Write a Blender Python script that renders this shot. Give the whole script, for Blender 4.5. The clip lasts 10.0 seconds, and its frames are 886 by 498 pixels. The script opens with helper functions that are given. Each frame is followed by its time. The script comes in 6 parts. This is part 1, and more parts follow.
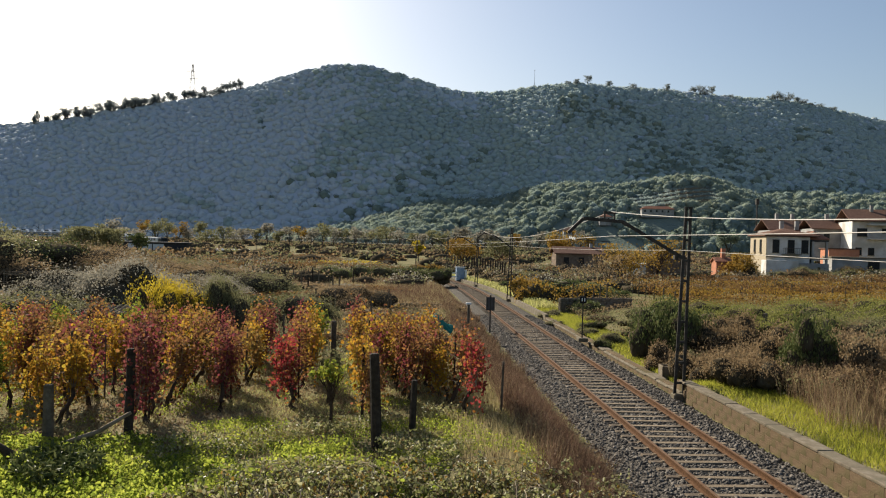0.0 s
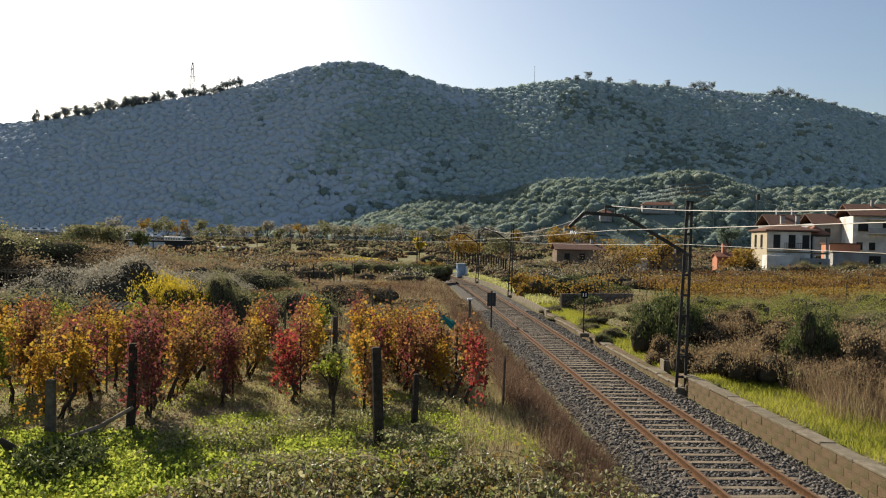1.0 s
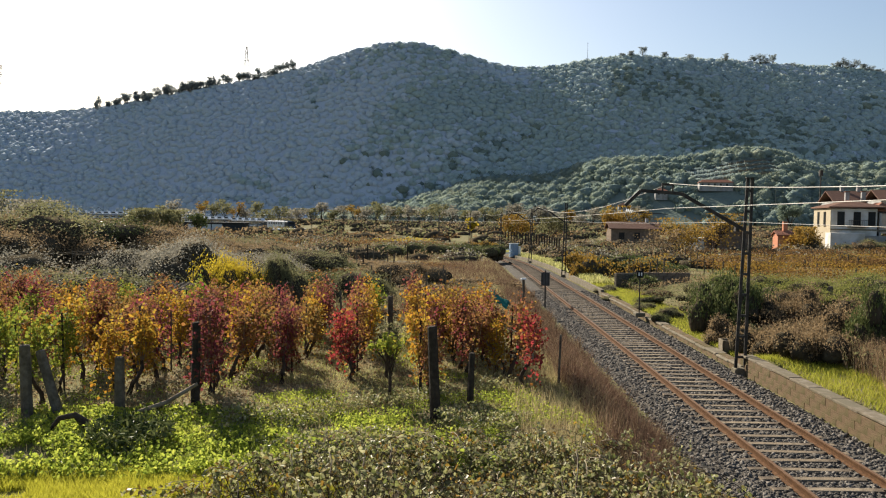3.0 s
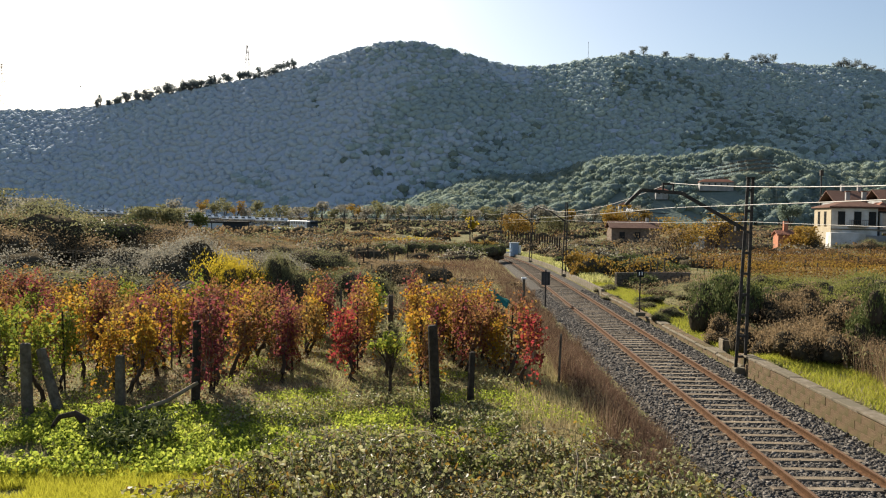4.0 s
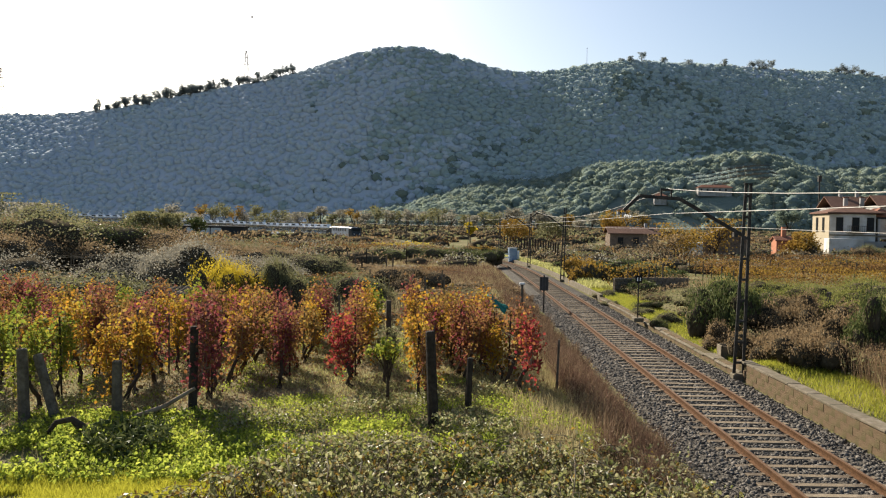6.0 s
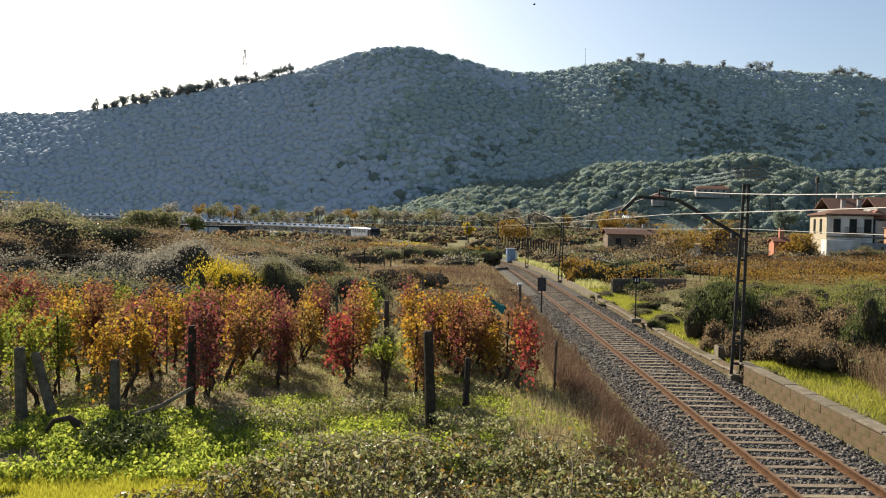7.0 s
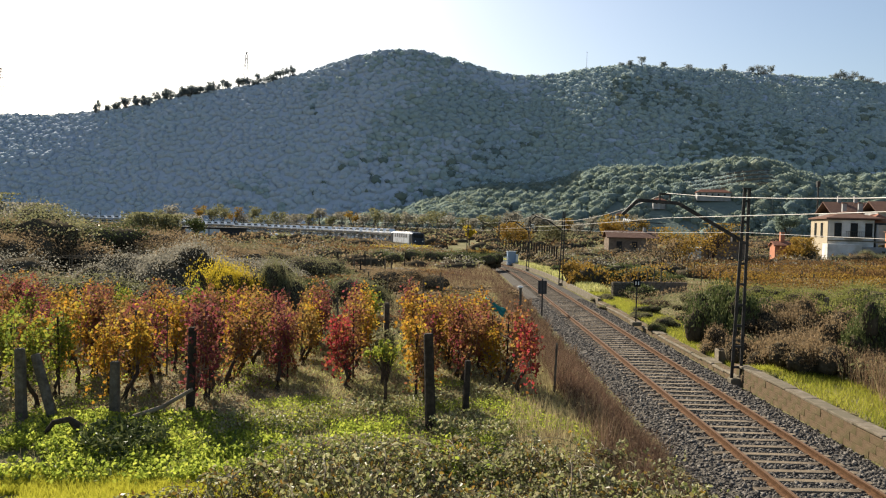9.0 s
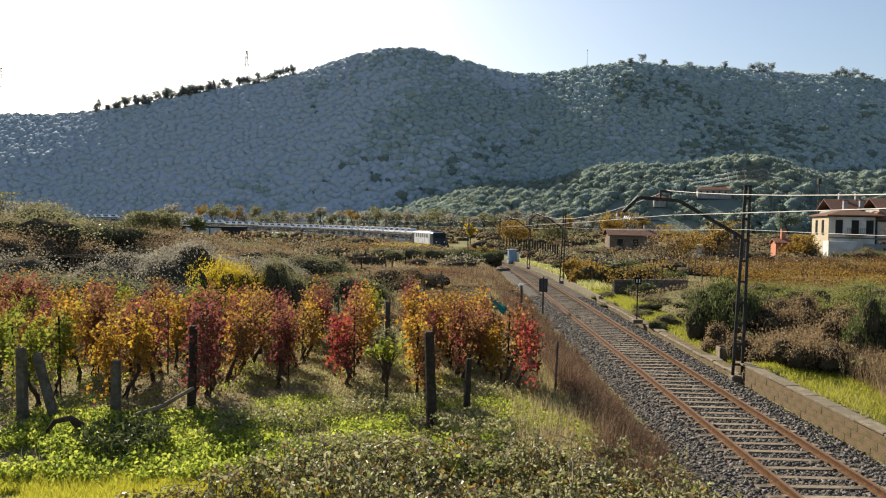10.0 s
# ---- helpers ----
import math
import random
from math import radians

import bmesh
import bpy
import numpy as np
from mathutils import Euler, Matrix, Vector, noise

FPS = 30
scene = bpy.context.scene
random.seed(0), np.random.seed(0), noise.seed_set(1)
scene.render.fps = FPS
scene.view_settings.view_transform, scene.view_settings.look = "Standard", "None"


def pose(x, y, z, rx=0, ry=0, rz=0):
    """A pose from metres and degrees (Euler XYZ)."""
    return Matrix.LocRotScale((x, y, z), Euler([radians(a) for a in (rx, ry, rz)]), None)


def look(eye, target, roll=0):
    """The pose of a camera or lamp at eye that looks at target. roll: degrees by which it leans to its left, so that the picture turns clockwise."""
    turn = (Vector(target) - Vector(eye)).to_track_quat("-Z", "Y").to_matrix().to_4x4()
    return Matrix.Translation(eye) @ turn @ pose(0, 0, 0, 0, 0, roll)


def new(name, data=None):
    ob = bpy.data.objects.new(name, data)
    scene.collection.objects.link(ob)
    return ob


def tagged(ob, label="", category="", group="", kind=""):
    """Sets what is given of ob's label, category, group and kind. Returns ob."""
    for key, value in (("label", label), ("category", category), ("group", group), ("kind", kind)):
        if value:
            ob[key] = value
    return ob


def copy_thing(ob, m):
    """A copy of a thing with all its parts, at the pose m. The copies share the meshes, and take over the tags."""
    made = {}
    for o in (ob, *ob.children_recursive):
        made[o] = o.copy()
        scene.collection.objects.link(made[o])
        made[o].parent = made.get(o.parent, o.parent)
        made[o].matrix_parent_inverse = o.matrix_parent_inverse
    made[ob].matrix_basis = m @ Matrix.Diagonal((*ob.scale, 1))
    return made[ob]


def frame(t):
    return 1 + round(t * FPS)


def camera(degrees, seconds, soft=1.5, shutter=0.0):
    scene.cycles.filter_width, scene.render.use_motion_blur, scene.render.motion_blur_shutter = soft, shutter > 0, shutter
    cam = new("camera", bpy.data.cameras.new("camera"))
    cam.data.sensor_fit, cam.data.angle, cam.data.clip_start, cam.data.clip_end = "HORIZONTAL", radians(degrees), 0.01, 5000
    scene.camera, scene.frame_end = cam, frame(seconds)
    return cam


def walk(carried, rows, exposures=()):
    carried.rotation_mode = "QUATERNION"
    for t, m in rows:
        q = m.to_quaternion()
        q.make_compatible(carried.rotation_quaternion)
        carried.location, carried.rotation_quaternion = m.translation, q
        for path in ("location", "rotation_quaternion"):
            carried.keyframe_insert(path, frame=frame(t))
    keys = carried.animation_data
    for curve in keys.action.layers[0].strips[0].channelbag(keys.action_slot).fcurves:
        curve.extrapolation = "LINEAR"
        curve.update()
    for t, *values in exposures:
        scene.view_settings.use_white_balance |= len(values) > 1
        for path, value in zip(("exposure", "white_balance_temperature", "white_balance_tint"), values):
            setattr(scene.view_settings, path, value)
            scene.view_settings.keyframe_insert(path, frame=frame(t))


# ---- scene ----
cam = camera(59.0, 10.0, soft=1.1)
EYE = 4.8  # metres above the rails


def held(t, pitch, roll, yaw, dx, dy, dz):
    return (t, pose(dx, dy, EYE + dz, 90 + pitch, roll, yaw))


walk(cam, [
    held(0.0, -0.533, -1.494, -3.902, 0.064, 0.036, 0.080),
    held(0.5, -0.594, -1.548, -3.951, 0.064, 0.049, 0.072),
    held(1.0, -0.752, -1.234, -3.857, 0.053, 0.049, 0.010),
    held(1.2, -1.360, -1.100, -3.880, 0.035, 0.045, 0.000),
    held(1.5, -2.127, -0.947, -3.258, 0.007, 0.036, -0.017),
    held(1.7, -2.200, -0.750, -1.900, 0.004, 0.020, -0.010),
    held(2.0, -2.214, -0.620, -0.207, 0.001, 0.006, -0.001),
    held(2.5, -2.227, -0.748, -0.060, -0.002, 0.030, -0.007),
    held(4.0, -2.324, -0.867, -0.012, -0.004, 0.024, -0.010),
    held(4.5, -2.300, -0.800, 0.000, 0.000, 0.010, 0.000),
    held(5.0, -2.251, -0.824, 0.023, 0.006, 0.030, -0.003),
    held(5.5, -1.986, -0.864, -0.019, 0.010, 0.040, 0.004),
    held(7.0, -1.930, -1.155, -0.258, 0.004, 0.016, -0.001),
    held(7.5, -1.895, -1.238, -0.195, 0.001, 0.020, 0.002),
    held(8.0, -1.796, -1.339, -0.247, 0.012, 0.010, -0.002),
    held(8.5, -1.701, -1.542, -0.235, 0.012, 0.025, -0.008),
    held(9.0, -1.739, -1.349, -0.192, 0.013, 0.010, -0.001),
    held(9.5, -1.783, -1.108, -0.198, 0.018, 0.014, -0.004),
    held(10.0, -1.863, -1.184, -0.134, 0.018, 0.015, -0.008),
], exposures=[(0.0, 0.42), (1.0, 0.44), (2.0, 0.65), (10.0, 0.68)])

# ---- light ----
SUN_AZ, SUN_EL = -29.0, 29.0  # degrees: azimuth to the right of +y, elevation
world = bpy.data.worlds.new("sky")
scene.world = world
world.use_nodes = True
wn = world.node_tree.nodes
sky = wn.new("ShaderNodeTexSky")
sky.sky_type = "NISHITA"
sky.sun_disc = False
sky.sun_elevation = radians(SUN_EL)
sky.sun_rotation = radians(SUN_AZ)
sky.air_density, sky.dust_density, sky.ozone_density = 1.0, 1.6, 1.5
wn["Background"].inputs["Strength"].default_value = 0.086
world.node_tree.links.new(sky.outputs[0], wn["Background"].inputs["Color"])
sun = new("sun", bpy.data.lights.new("sun", "SUN"))
sun.data.energy, sun.data.angle, sun.data.color = 6.5, radians(0.6), (1.0, 0.91, 0.77)
sun_way = Vector((math.sin(radians(SUN_AZ)) * math.cos(radians(SUN_EL)), math.cos(radians(SUN_AZ)) * math.cos(radians(SUN_EL)), math.sin(radians(SUN_EL))))
sun.matrix_world = look(sun_way * 50, (0, 0, 0))


# ---- materials ----
def material(name, stops, scale=4.0, rough=0.8, metal=0.0, bump=0.0, bump_scale=40.0, island=0.0, lucent=0.0, stain=None, stain_scale=0.6, coords="Object", each=0.0, spec=None):
    """A surface with colours from a ramp over two noises, with a share of the colour by island or by object, fine relief, stains, light through leaves."""
    m = bpy.data.materials.new(name)
    m.use_nodes = True
    n, ln = m.node_tree.nodes, m.node_tree.links
    b = n["Principled BSDF"]
    tc = n.new("ShaderNodeTexCoord")
    nz = n.new("ShaderNodeTexNoise")
    nz.inputs["Scale"].default_value, nz.inputs["Detail"].default_value, nz.inputs["Roughness"].default_value = scale, 6, 0.65
    ln.new(tc.outputs[coords], nz.inputs["Vector"])
    fac = nz.outputs["Fac"]
    spread = n.new("ShaderNodeMapRange")
    spread.inputs["From Min"].default_value, spread.inputs["From Max"].default_value = 0.28, 0.72
    ln.new(fac, spread.inputs["Value"])
    fac = spread.outputs["Result"]
    for share, node, out in ((island, "ShaderNodeNewGeometry", "Random Per Island"), (each, "ShaderNodeObjectInfo", "Random")):
        if share:
            g = n.new(node)
            mx = n.new("ShaderNodeMix")
            mx.inputs["Factor"].default_value = share
            ln.new(fac, mx.inputs["A"]), ln.new(g.outputs[out], mx.inputs["B"])
            fac = mx.outputs["Result"]
    r = n.new("ShaderNodeValToRGB")
    e = r.color_ramp.elements
    while len(e) < len(stops):
        e.new(0.5)
    for i, c in enumerate(stops):
        e[i].position, e[i].color = i / max(1, len(stops) - 1), (*c, 1)
    ln.new(fac, r.inputs["Fac"])
    col = r.outputs["Color"]
    if stain:
        n2 = n.new("ShaderNodeTexNoise")
        n2.inputs["Scale"].default_value, n2.inputs["Detail"].default_value = stain_scale, 5
        ln.new(tc.outputs[coords], n2.inputs["Vector"])
        r2 = n.new("ShaderNodeMapRange")
        r2.inputs["From Min"].default_value, r2.inputs["From Max"].default_value = 0.45, 0.62
        ln.new(n2.outputs["Fac"], r2.inputs["Value"])
        mx = n.new("ShaderNodeMix")
        mx.data_type = "RGBA"
        mx.inputs["B"].default_value = (*stain, 1)
        ln.new(r2.outputs["Result"], mx.inputs["Factor"]), ln.new(col, mx.inputs["A"])
        col = mx.outputs["Result"]
    ln.new(col, b.inputs["Base Color"])
    b.inputs["Roughness"].default_value, b.inputs["Metallic"].default_value = rough, metal
    b.inputs["Specular IOR Level"].default_value = spec if spec is not None else 0.02 if lucent else 0.07
    if bump:
        nb = n.new("ShaderNodeTexNoise")
        nb.inputs["Scale"].default_value, nb.inputs["Detail"].default_value = bump_scale, 5
        ln.new(tc.outputs[coords], nb.inputs["Vector"])
        bp = n.new("ShaderNodeBump")
        bp.inputs["Strength"].default_value, bp.inputs["Distance"].default_value = bump, 1.2 / bump_scale
        ln.new(nb.outputs["Fac"], bp.inputs["Height"]), ln.new(bp.outputs["Normal"], b.inputs["Normal"])
    if lucent:
        tr = n.new("ShaderNodeBsdfTranslucent")
        ms = n.new("ShaderNodeMixShader")
        ms.inputs[0].default_value = lucent
        ln.new(col, tr.inputs["Color"])
        ln.new(b.outputs[0], ms.inputs[1]), ln.new(tr.outputs[0], ms.inputs[2])
        ln.new(ms.outputs[0], n["Material Output"].inputs["Surface"])
    return m


M_SOIL = material("field soil", [(.11, .09, .055), (.19, .155, .09), (.19, .175, .08), (.28, .235, .135)], 0.9, .95, bump=.6, bump_scale=9, stain=(.12, .12, .045), stain_scale=.25, spec=.03)
M_BALLAST = material("ballast bed", [(.045, .039, .033), (.09, .08, .066), (.15, .133, .11)], 14, .95, bump=1.0, bump_scale=22)
M_STONE = material("ballast stone", [(.042, .038, .034), (.10, .09, .078), (.215, .192, .165)], 6, .9, island=.8, bump=.4, bump_scale=50)
M_RAIL = material("rusty rail", [(.055, .028, .014), (.095, .049, .024), (.14, .076, .037)], 12, .85, 0, bump=.3, bump_scale=60)
M_RAILTOP = material("worn rail head", [(.125, .07, .038), (.18, .112, .068)], 8, .6, .1)
M_SLEEPER = material("weathered sleeper", [(.13, .10, .07), (.24, .19, .13), (.36, .29, .21)], 3, .9, bump=.5, bump_scale=40, each=.35, stain=(.12, .095, .07), stain_scale=2.2)
M_WALL = material("old concrete block", [(.09, .062, .036), (.16, .112, .068), (.23, .165, .10)], 1.6, .95, bump=.6, bump_scale=30, each=.06, stain=(.11, .09, .045), stain_scale=1.2)
M_STEEL = material("dull galvanised steel", [(.025, .023, .021), (.05, .046, .042), (.085, .075, .065)], 6, .55, .3, bump=.2, bump_scale=50)
M_WIRE = material("weathered overhead wire", [(.30, .28, .25), (.42, .40, .36)], 3, .6, .3)
M_GLASSY = material("white porcelain", [(.75, .75, .73), (.85, .85, .84)], 8, .2)
M_CONCRETE = material("bare concrete", [(.12, .098, .07), (.19, .16, .115), (.25, .215, .165)], 5, .92, bump=.4, bump_scale=40, stain=(.15, .13, .09), stain_scale=2)
# Pale blue-grey floor: distance haze put into the colour, less of it on the spur.
M_HILL = material("hillside floor with haze tint", [(.48, .515, .55), (.50, .53, .555)], .03, 1.0, bump=.25, bump_scale=.35, spec=0.0)
M_SPUR = material("spur floor with less haze tint", [(.15, .185, .16), (.21, .235, .18)], .05, 1.0, bump=.4, bump_scale=.4, spec=0.0)
# Far woods coloured pale as seen through haze: bluish when thick, greener when thin.
M_WOODS_HAZY = material("far woods with thick haze tint", [(.48, .52, .56), (.50, .54, .57), (.485, .535, .545), (.45, .51, .50)], .012, 1.0, island=.35, bump=.8, bump_scale=.9, spec=0.0)
M_WOODS_THINHAZE = material("far woods with thin haze tint", [(.36, .425, .445), (.375, .44, .43), (.385, .45, .405), (.41, .455, .37)], .014, 1.0, island=.5, bump=.8, bump_scale=.9, spec=0.0)
M_LEAF_THINHAZE = material("far leaf mass with thin haze tint", [(.36, .425, .44), (.38, .445, .43), (.40, .46, .405), (.44, .475, .365)], .014, 1.0, island=.6, lucent=.5, spec=0.0)
# Grove greens are greyed and blued a little, a faint haze in the colour.
M_GROVE = material("grove foliage with faint haze tint", [(.165, .215, .205), (.19, .235, .205), (.215, .25, .195), (.255, .26, .185)], .02, 1.0, island=.6, bump=.9, bump_scale=.9, spec=0.0)
M_GROVELEAF = material("grove leaf mass with faint haze tint", [(.165, .215, .20), (.195, .245, .20), (.225, .265, .19), (.275, .275, .18)], .02, 1.0, island=.6, lucent=.5, spec=0.0)




# ---- mesh tools ----
def mesh_of(name, verts, faces, mats, index=None, smooth=False):
    me = bpy.data.meshes.new(name)
    me.from_pydata([tuple(v) for v in verts], [], faces)
    for m in (mats if isinstance(mats, (list, tuple)) else [mats]):
        me.materials.append(m)
    if index is not None:
        me.polygons.foreach_set("material_index", index)
    if smooth:
        me.polygons.foreach_set("use_smooth", [True] * len(me.polygons))
    me.update()
    return me


def fast_mesh(name, co, quads, mat, smooth=False):
    """A mesh from numpy arrays: places (n, 3) and faces of one size (m, k)."""
    co, quads = np.asarray(co, np.float32), np.asarray(quads, np.int32)
    me = bpy.data.meshes.new(name)
    k = quads.shape[1]
    me.vertices.add(len(co)), me.loops.add(quads.size), me.polygons.add(len(quads))
    me.vertices.foreach_set("co", co.ravel())
    me.loops.foreach_set("vertex_index", quads.ravel())
    me.polygons.foreach_set("loop_start", np.arange(0, quads.size, k, dtype=np.int32))
    if smooth:
        me.polygons.foreach_set("use_smooth", np.ones(len(quads), bool))
    me.materials.append(mat)
    me.update(calc_edges=True)
    me.validate()
    return me


def part(name, bm, mat, parent=None, label="", smooth=False):
    """Links a bmesh (or a mesh) as one mesh object under a thing or a part."""
    if isinstance(bm, bmesh.types.BMesh):
        me = bpy.data.meshes.new(name)
        bm.to_mesh(me)
        bm.free()
        me.materials.append(mat)
        if smooth:
            me.polygons.foreach_set("use_smooth", [True] * len(me.polygons))
    else:
        me = bm
    ob = new(name, me)
    ob.parent = parent
    return tagged(ob, label) if label else ob


def thing(name, label, category, m=None, group="", kind=""):
    ob = new(name)
    ob.empty_display_size = 0.1
    if m is not None:
        ob.matrix_basis = m
    return tagged(ob, label, category, group, kind)


def add_box(bm, x, y, z, sx, sy, sz, bevel=0.0, turn=None):
    """A box by its centre and its sizes."""
    r = bmesh.ops.create_cube(bm, size=1)
    m = Matrix.Translation((x, y, z)) @ (turn or Matrix()) @ Matrix.Diagonal((sx, sy, sz, 1))
    bmesh.ops.transform(bm, matrix=m, verts=r["verts"])
    if bevel:
        es = list({e for v in r["verts"] for e in v.link_edges})
        bmesh.ops.bevel(bm, geom=es, offset=bevel, segments=1, affect="EDGES")
    return bm


def box(x, y, z, sx, sy, sz, bevel=0.0, turn=None):
    return add_box(bmesh.new(), x, y, z, sx, sy, sz, bevel, turn)


def add_rod(bm, a, b, r1, r2=None, seg=6):
    a, b = Vector(a), Vector(b)
    d = b - a
    r = bmesh.ops.create_cone(bm, segments=seg, radius1=r1, radius2=r1 if r2 is None else r2, depth=d.length, cap_ends=True)
    m = Matrix.Translation((a + b) / 2) @ d.to_track_quat("Z", "Y").to_matrix().to_4x4()
    bmesh.ops.transform(bm, matrix=m, verts=r["verts"])
    return bm


def rod(a, b, r1, r2=None, seg=6):
    return add_rod(bmesh.new(), a, b, r1, r2, seg)


def add_beam(bm, a, b, w, h):
    """A square bar from a to b."""
    a, b = Vector(a), Vector(b)
    d = b - a
    return add_box(bm, *((a + b) / 2), w, h, d.length, turn=d.to_track_quat("Z", "Y").to_matrix().to_4x4())


def tube_mesh(name, pts, radius, mat, seg=5):
    """A round line through the points."""
    pts = [Vector(p) for p in pts]
    co, fc = [], []
    for i, p in enumerate(pts):
        d = (pts[min(i + 1, len(pts) - 1)] - pts[max(i - 1, 0)]).normalized()
        side = d.cross(Vector((0, 0, 1)))
        side = side.normalized() if side.length > 1e-4 else Vector((1, 0, 0))
        up = side.cross(d)
        rr = radius[i] if isinstance(radius, (list, tuple)) else radius
        for k in range(seg):
            a = 2 * math.pi * k / seg
            co.append(p + (side * math.cos(a) + up * math.sin(a)) * rr)
    for i in range(len(pts) - 1):
        for k in range(seg):
            fc.append((i * seg + k, i * seg + (k + 1) % seg, (i + 1) * seg + (k + 1) % seg, (i + 1) * seg + k))
    return mesh_of(name, co, fc, mat, smooth=True)


RNG = np.random.default_rng(5)


def leaves(name, pts, sizes, mat, rng=RNG, up=0.3, slim=0.75, plain=False):
    """Folded leaves, each with a midrib and two halves, at the points."""
    pts = np.asarray(pts, float)
    n = len(pts)
    sizes = np.broadcast_to(np.asarray(sizes, float), (n,))[:, None]
    along = rng.normal(size=(n, 3))
    along[:, 2] -= up
    along /= np.linalg.norm(along, axis=1)[:, None]
    side = np.cross(along, rng.normal(size=(n, 3)))
    side /= np.linalg.norm(side, axis=1)[:, None] + 1e-9
    nor = np.cross(along, side)
    w = slim * (0.8 + 0.4 * rng.random((n, 1)))
    bend = rng.normal(0.12, 0.10, (n, 1))
    rows = [(0, 0, 0), (.30, .46, 1), (.72, .36, 1), (1, 0, -.4), (.72, -.36, 1), (.30, -.46, 1)]
    co = np.stack([pts + sizes * (along * (a - .4) + side * s * w + nor * bend * k) for a, s, k in rows], 1).reshape(-1, 3)
    if plain:
        rows = [(0, 0, 0), (.55, .45, 1), (1, 0, -.3), (.45, -.45, 1)]
        co = np.stack([pts + sizes * (along * (a - .4) + side * s * w + nor * bend * k) for a, s, k in rows], 1).reshape(-1, 3)
        return fast_mesh(name, co, np.arange(n)[:, None] * 4 + [0, 1, 2, 3], mat)
    b = np.arange(n)[:, None] * 6
    return fast_mesh(name, co, np.concatenate([b + [0, 1, 2, 3], b + [3, 4, 5, 0]]), mat)


def blades(name, pts, heights, mat, rng=RNG, width=0.012, lean=0.35):
    """Grass blades: bent narrow triangles."""
    pts = np.asarray(pts, float)
    n = len(pts)
    h = np.broadcast_to(np.asarray(heights, float), (n,))[:, None]
    a = rng.random(n) * 2 * np.pi
    side = np.stack([np.cos(a), np.sin(a), 0 * a], 1) * width * (.6 + .8 * rng.random((n, 1)))
    tip = rng.normal(0, lean, (n, 3)) * h
    tip[:, 2] = h[:, 0]
    mid = pts + tip * [.4, .4, .6]
    co = np.stack([pts - side, pts + side, mid + side * .75, mid - side * .75, pts + tip], 1).reshape(-1, 3)
    b = np.arange(n)[:, None] * 5
    return fast_mesh(name, co, np.concatenate([b + [0, 1, 2], b + [0, 2, 3], b + [3, 2, 4]]), mat)


def smooth01(t):
    t = np.clip(t, 0, 1)
    return t * t * (3 - 2 * t)


def wavy(x, y, seed=0.0):
    """Soft bumps of about -1 to 1."""
    return (np.sin(x * 1.0 + 1.7 * seed + 1.3 * np.sin(y * .7 + seed)) + np.sin(y * 1.13 - .6 * x + 2.1 * seed) + np.sin(.53 * (x + y) + seed * 3.3)) / 3


# ---- the line of the track ----
def track_line():
    pts, x, y, h = [], 7.2 - .021 * 20, -20.0, math.atan(.021)
    for i in range(760):
        pts.append((x, y, h))
        s = y - 80 if i < 100 else i - 100
        if i > 95:
            h -= min(1, (i - 95) / 10) / 300 if h > -1.33 else 0
        x, y = x + math.sin(h), y + math.cos(h)
    return np.array(pts)


TRACK = track_line()  # one row a metre; s = 0 lies 20 m behind the camera


def rail_z(s):
    s = np.asarray(s, float)
    return -.7 * smooth01((s - 70) / 100) + 3.2 * smooth01((s - 290) / 230)


def on_track(s, u=0.0, z=0.0):
    """The place s metres along the track, u to its right, z over the rails."""
    i = int(min(max(s, 0), len(TRACK) - 2))
    k = s - i
    x, y, h = TRACK[i] * (1 - k) + TRACK[i + 1] * k
    return Vector((x + u * math.cos(h), y - u * math.sin(h), float(rail_z(s)) + z)), h


def beside(x, y):
    """Offset to the right of the track and way along it, for arrays of places."""
    x, y = np.asarray(x, float), np.asarray(y, float)
    fine = TRACK[::6]
    d = (x[..., None] - fine[:, 0]) ** 2 + (y[..., None] - fine[:, 1]) ** 2
    i = d.argmin(-1)
    px, py, h = fine[i, 0], fine[i, 1], fine[i, 2]
    u = (x - px) * np.cos(h) - (y - py) * np.sin(h)
    s = i * 6.0 + (x - px) * np.sin(h) + (y - py) * np.cos(h)
    return u, s


RIDGE_X = np.array([-720, -540, -400, -270, -150, -40, 70, 190, 320, 450, 580, 720])
RIDGE_H = np.array([74.5, 84.5, 72.7, 88.6, 89.3, 122.4, 83.8, 121.4, 115.9, 113.8, 96.9, 109.4])


def ridge_z(x, y):
    """The long wooded ridge with shallow gullies."""
    ridge = (RIDGE_H * np.exp(-((x[..., None] - RIDGE_X) / 105.0) ** 2)).sum(-1)
    foot = 606 + 46 * (1 - smooth01((x + 60) / 200)) - .05 * np.clip(x, -400, 300) + 10 * np.sin(x / 70)
    t = np.clip((y - foot) / (850 - foot), 0, 1)
    gully = (1.6 * np.sin(x / 33 + y / 90) + .8 * np.sin(x / 17 - y / 40)) * np.sin(np.pi * t)
    back = smooth01((y - 850) / 500)
    return (1.02 * ridge + 5) * (1 - (1 - t) ** 1.06) * (1 - .5 * back) + gully


def spur_z(x, y):
    """A lower wooded spur before the ridge, higher to the east."""
    rise = smooth01((x + 115) / 260) * (1 + .09 * np.sin(x / 38 + 2) + .07 * np.sin(x / 17))
    step = 505 + 14 * np.sin(x / 45) - .05 * x
    return 50 * rise * (1 - (1 - np.clip((y - step) / 120, 0, 1)) ** 1.25)


def hill_z(x, y):
    x, y = np.asarray(x, float), np.asarray(y, float)
    return np.maximum(ridge_z(x, y), spur_z(x, y))


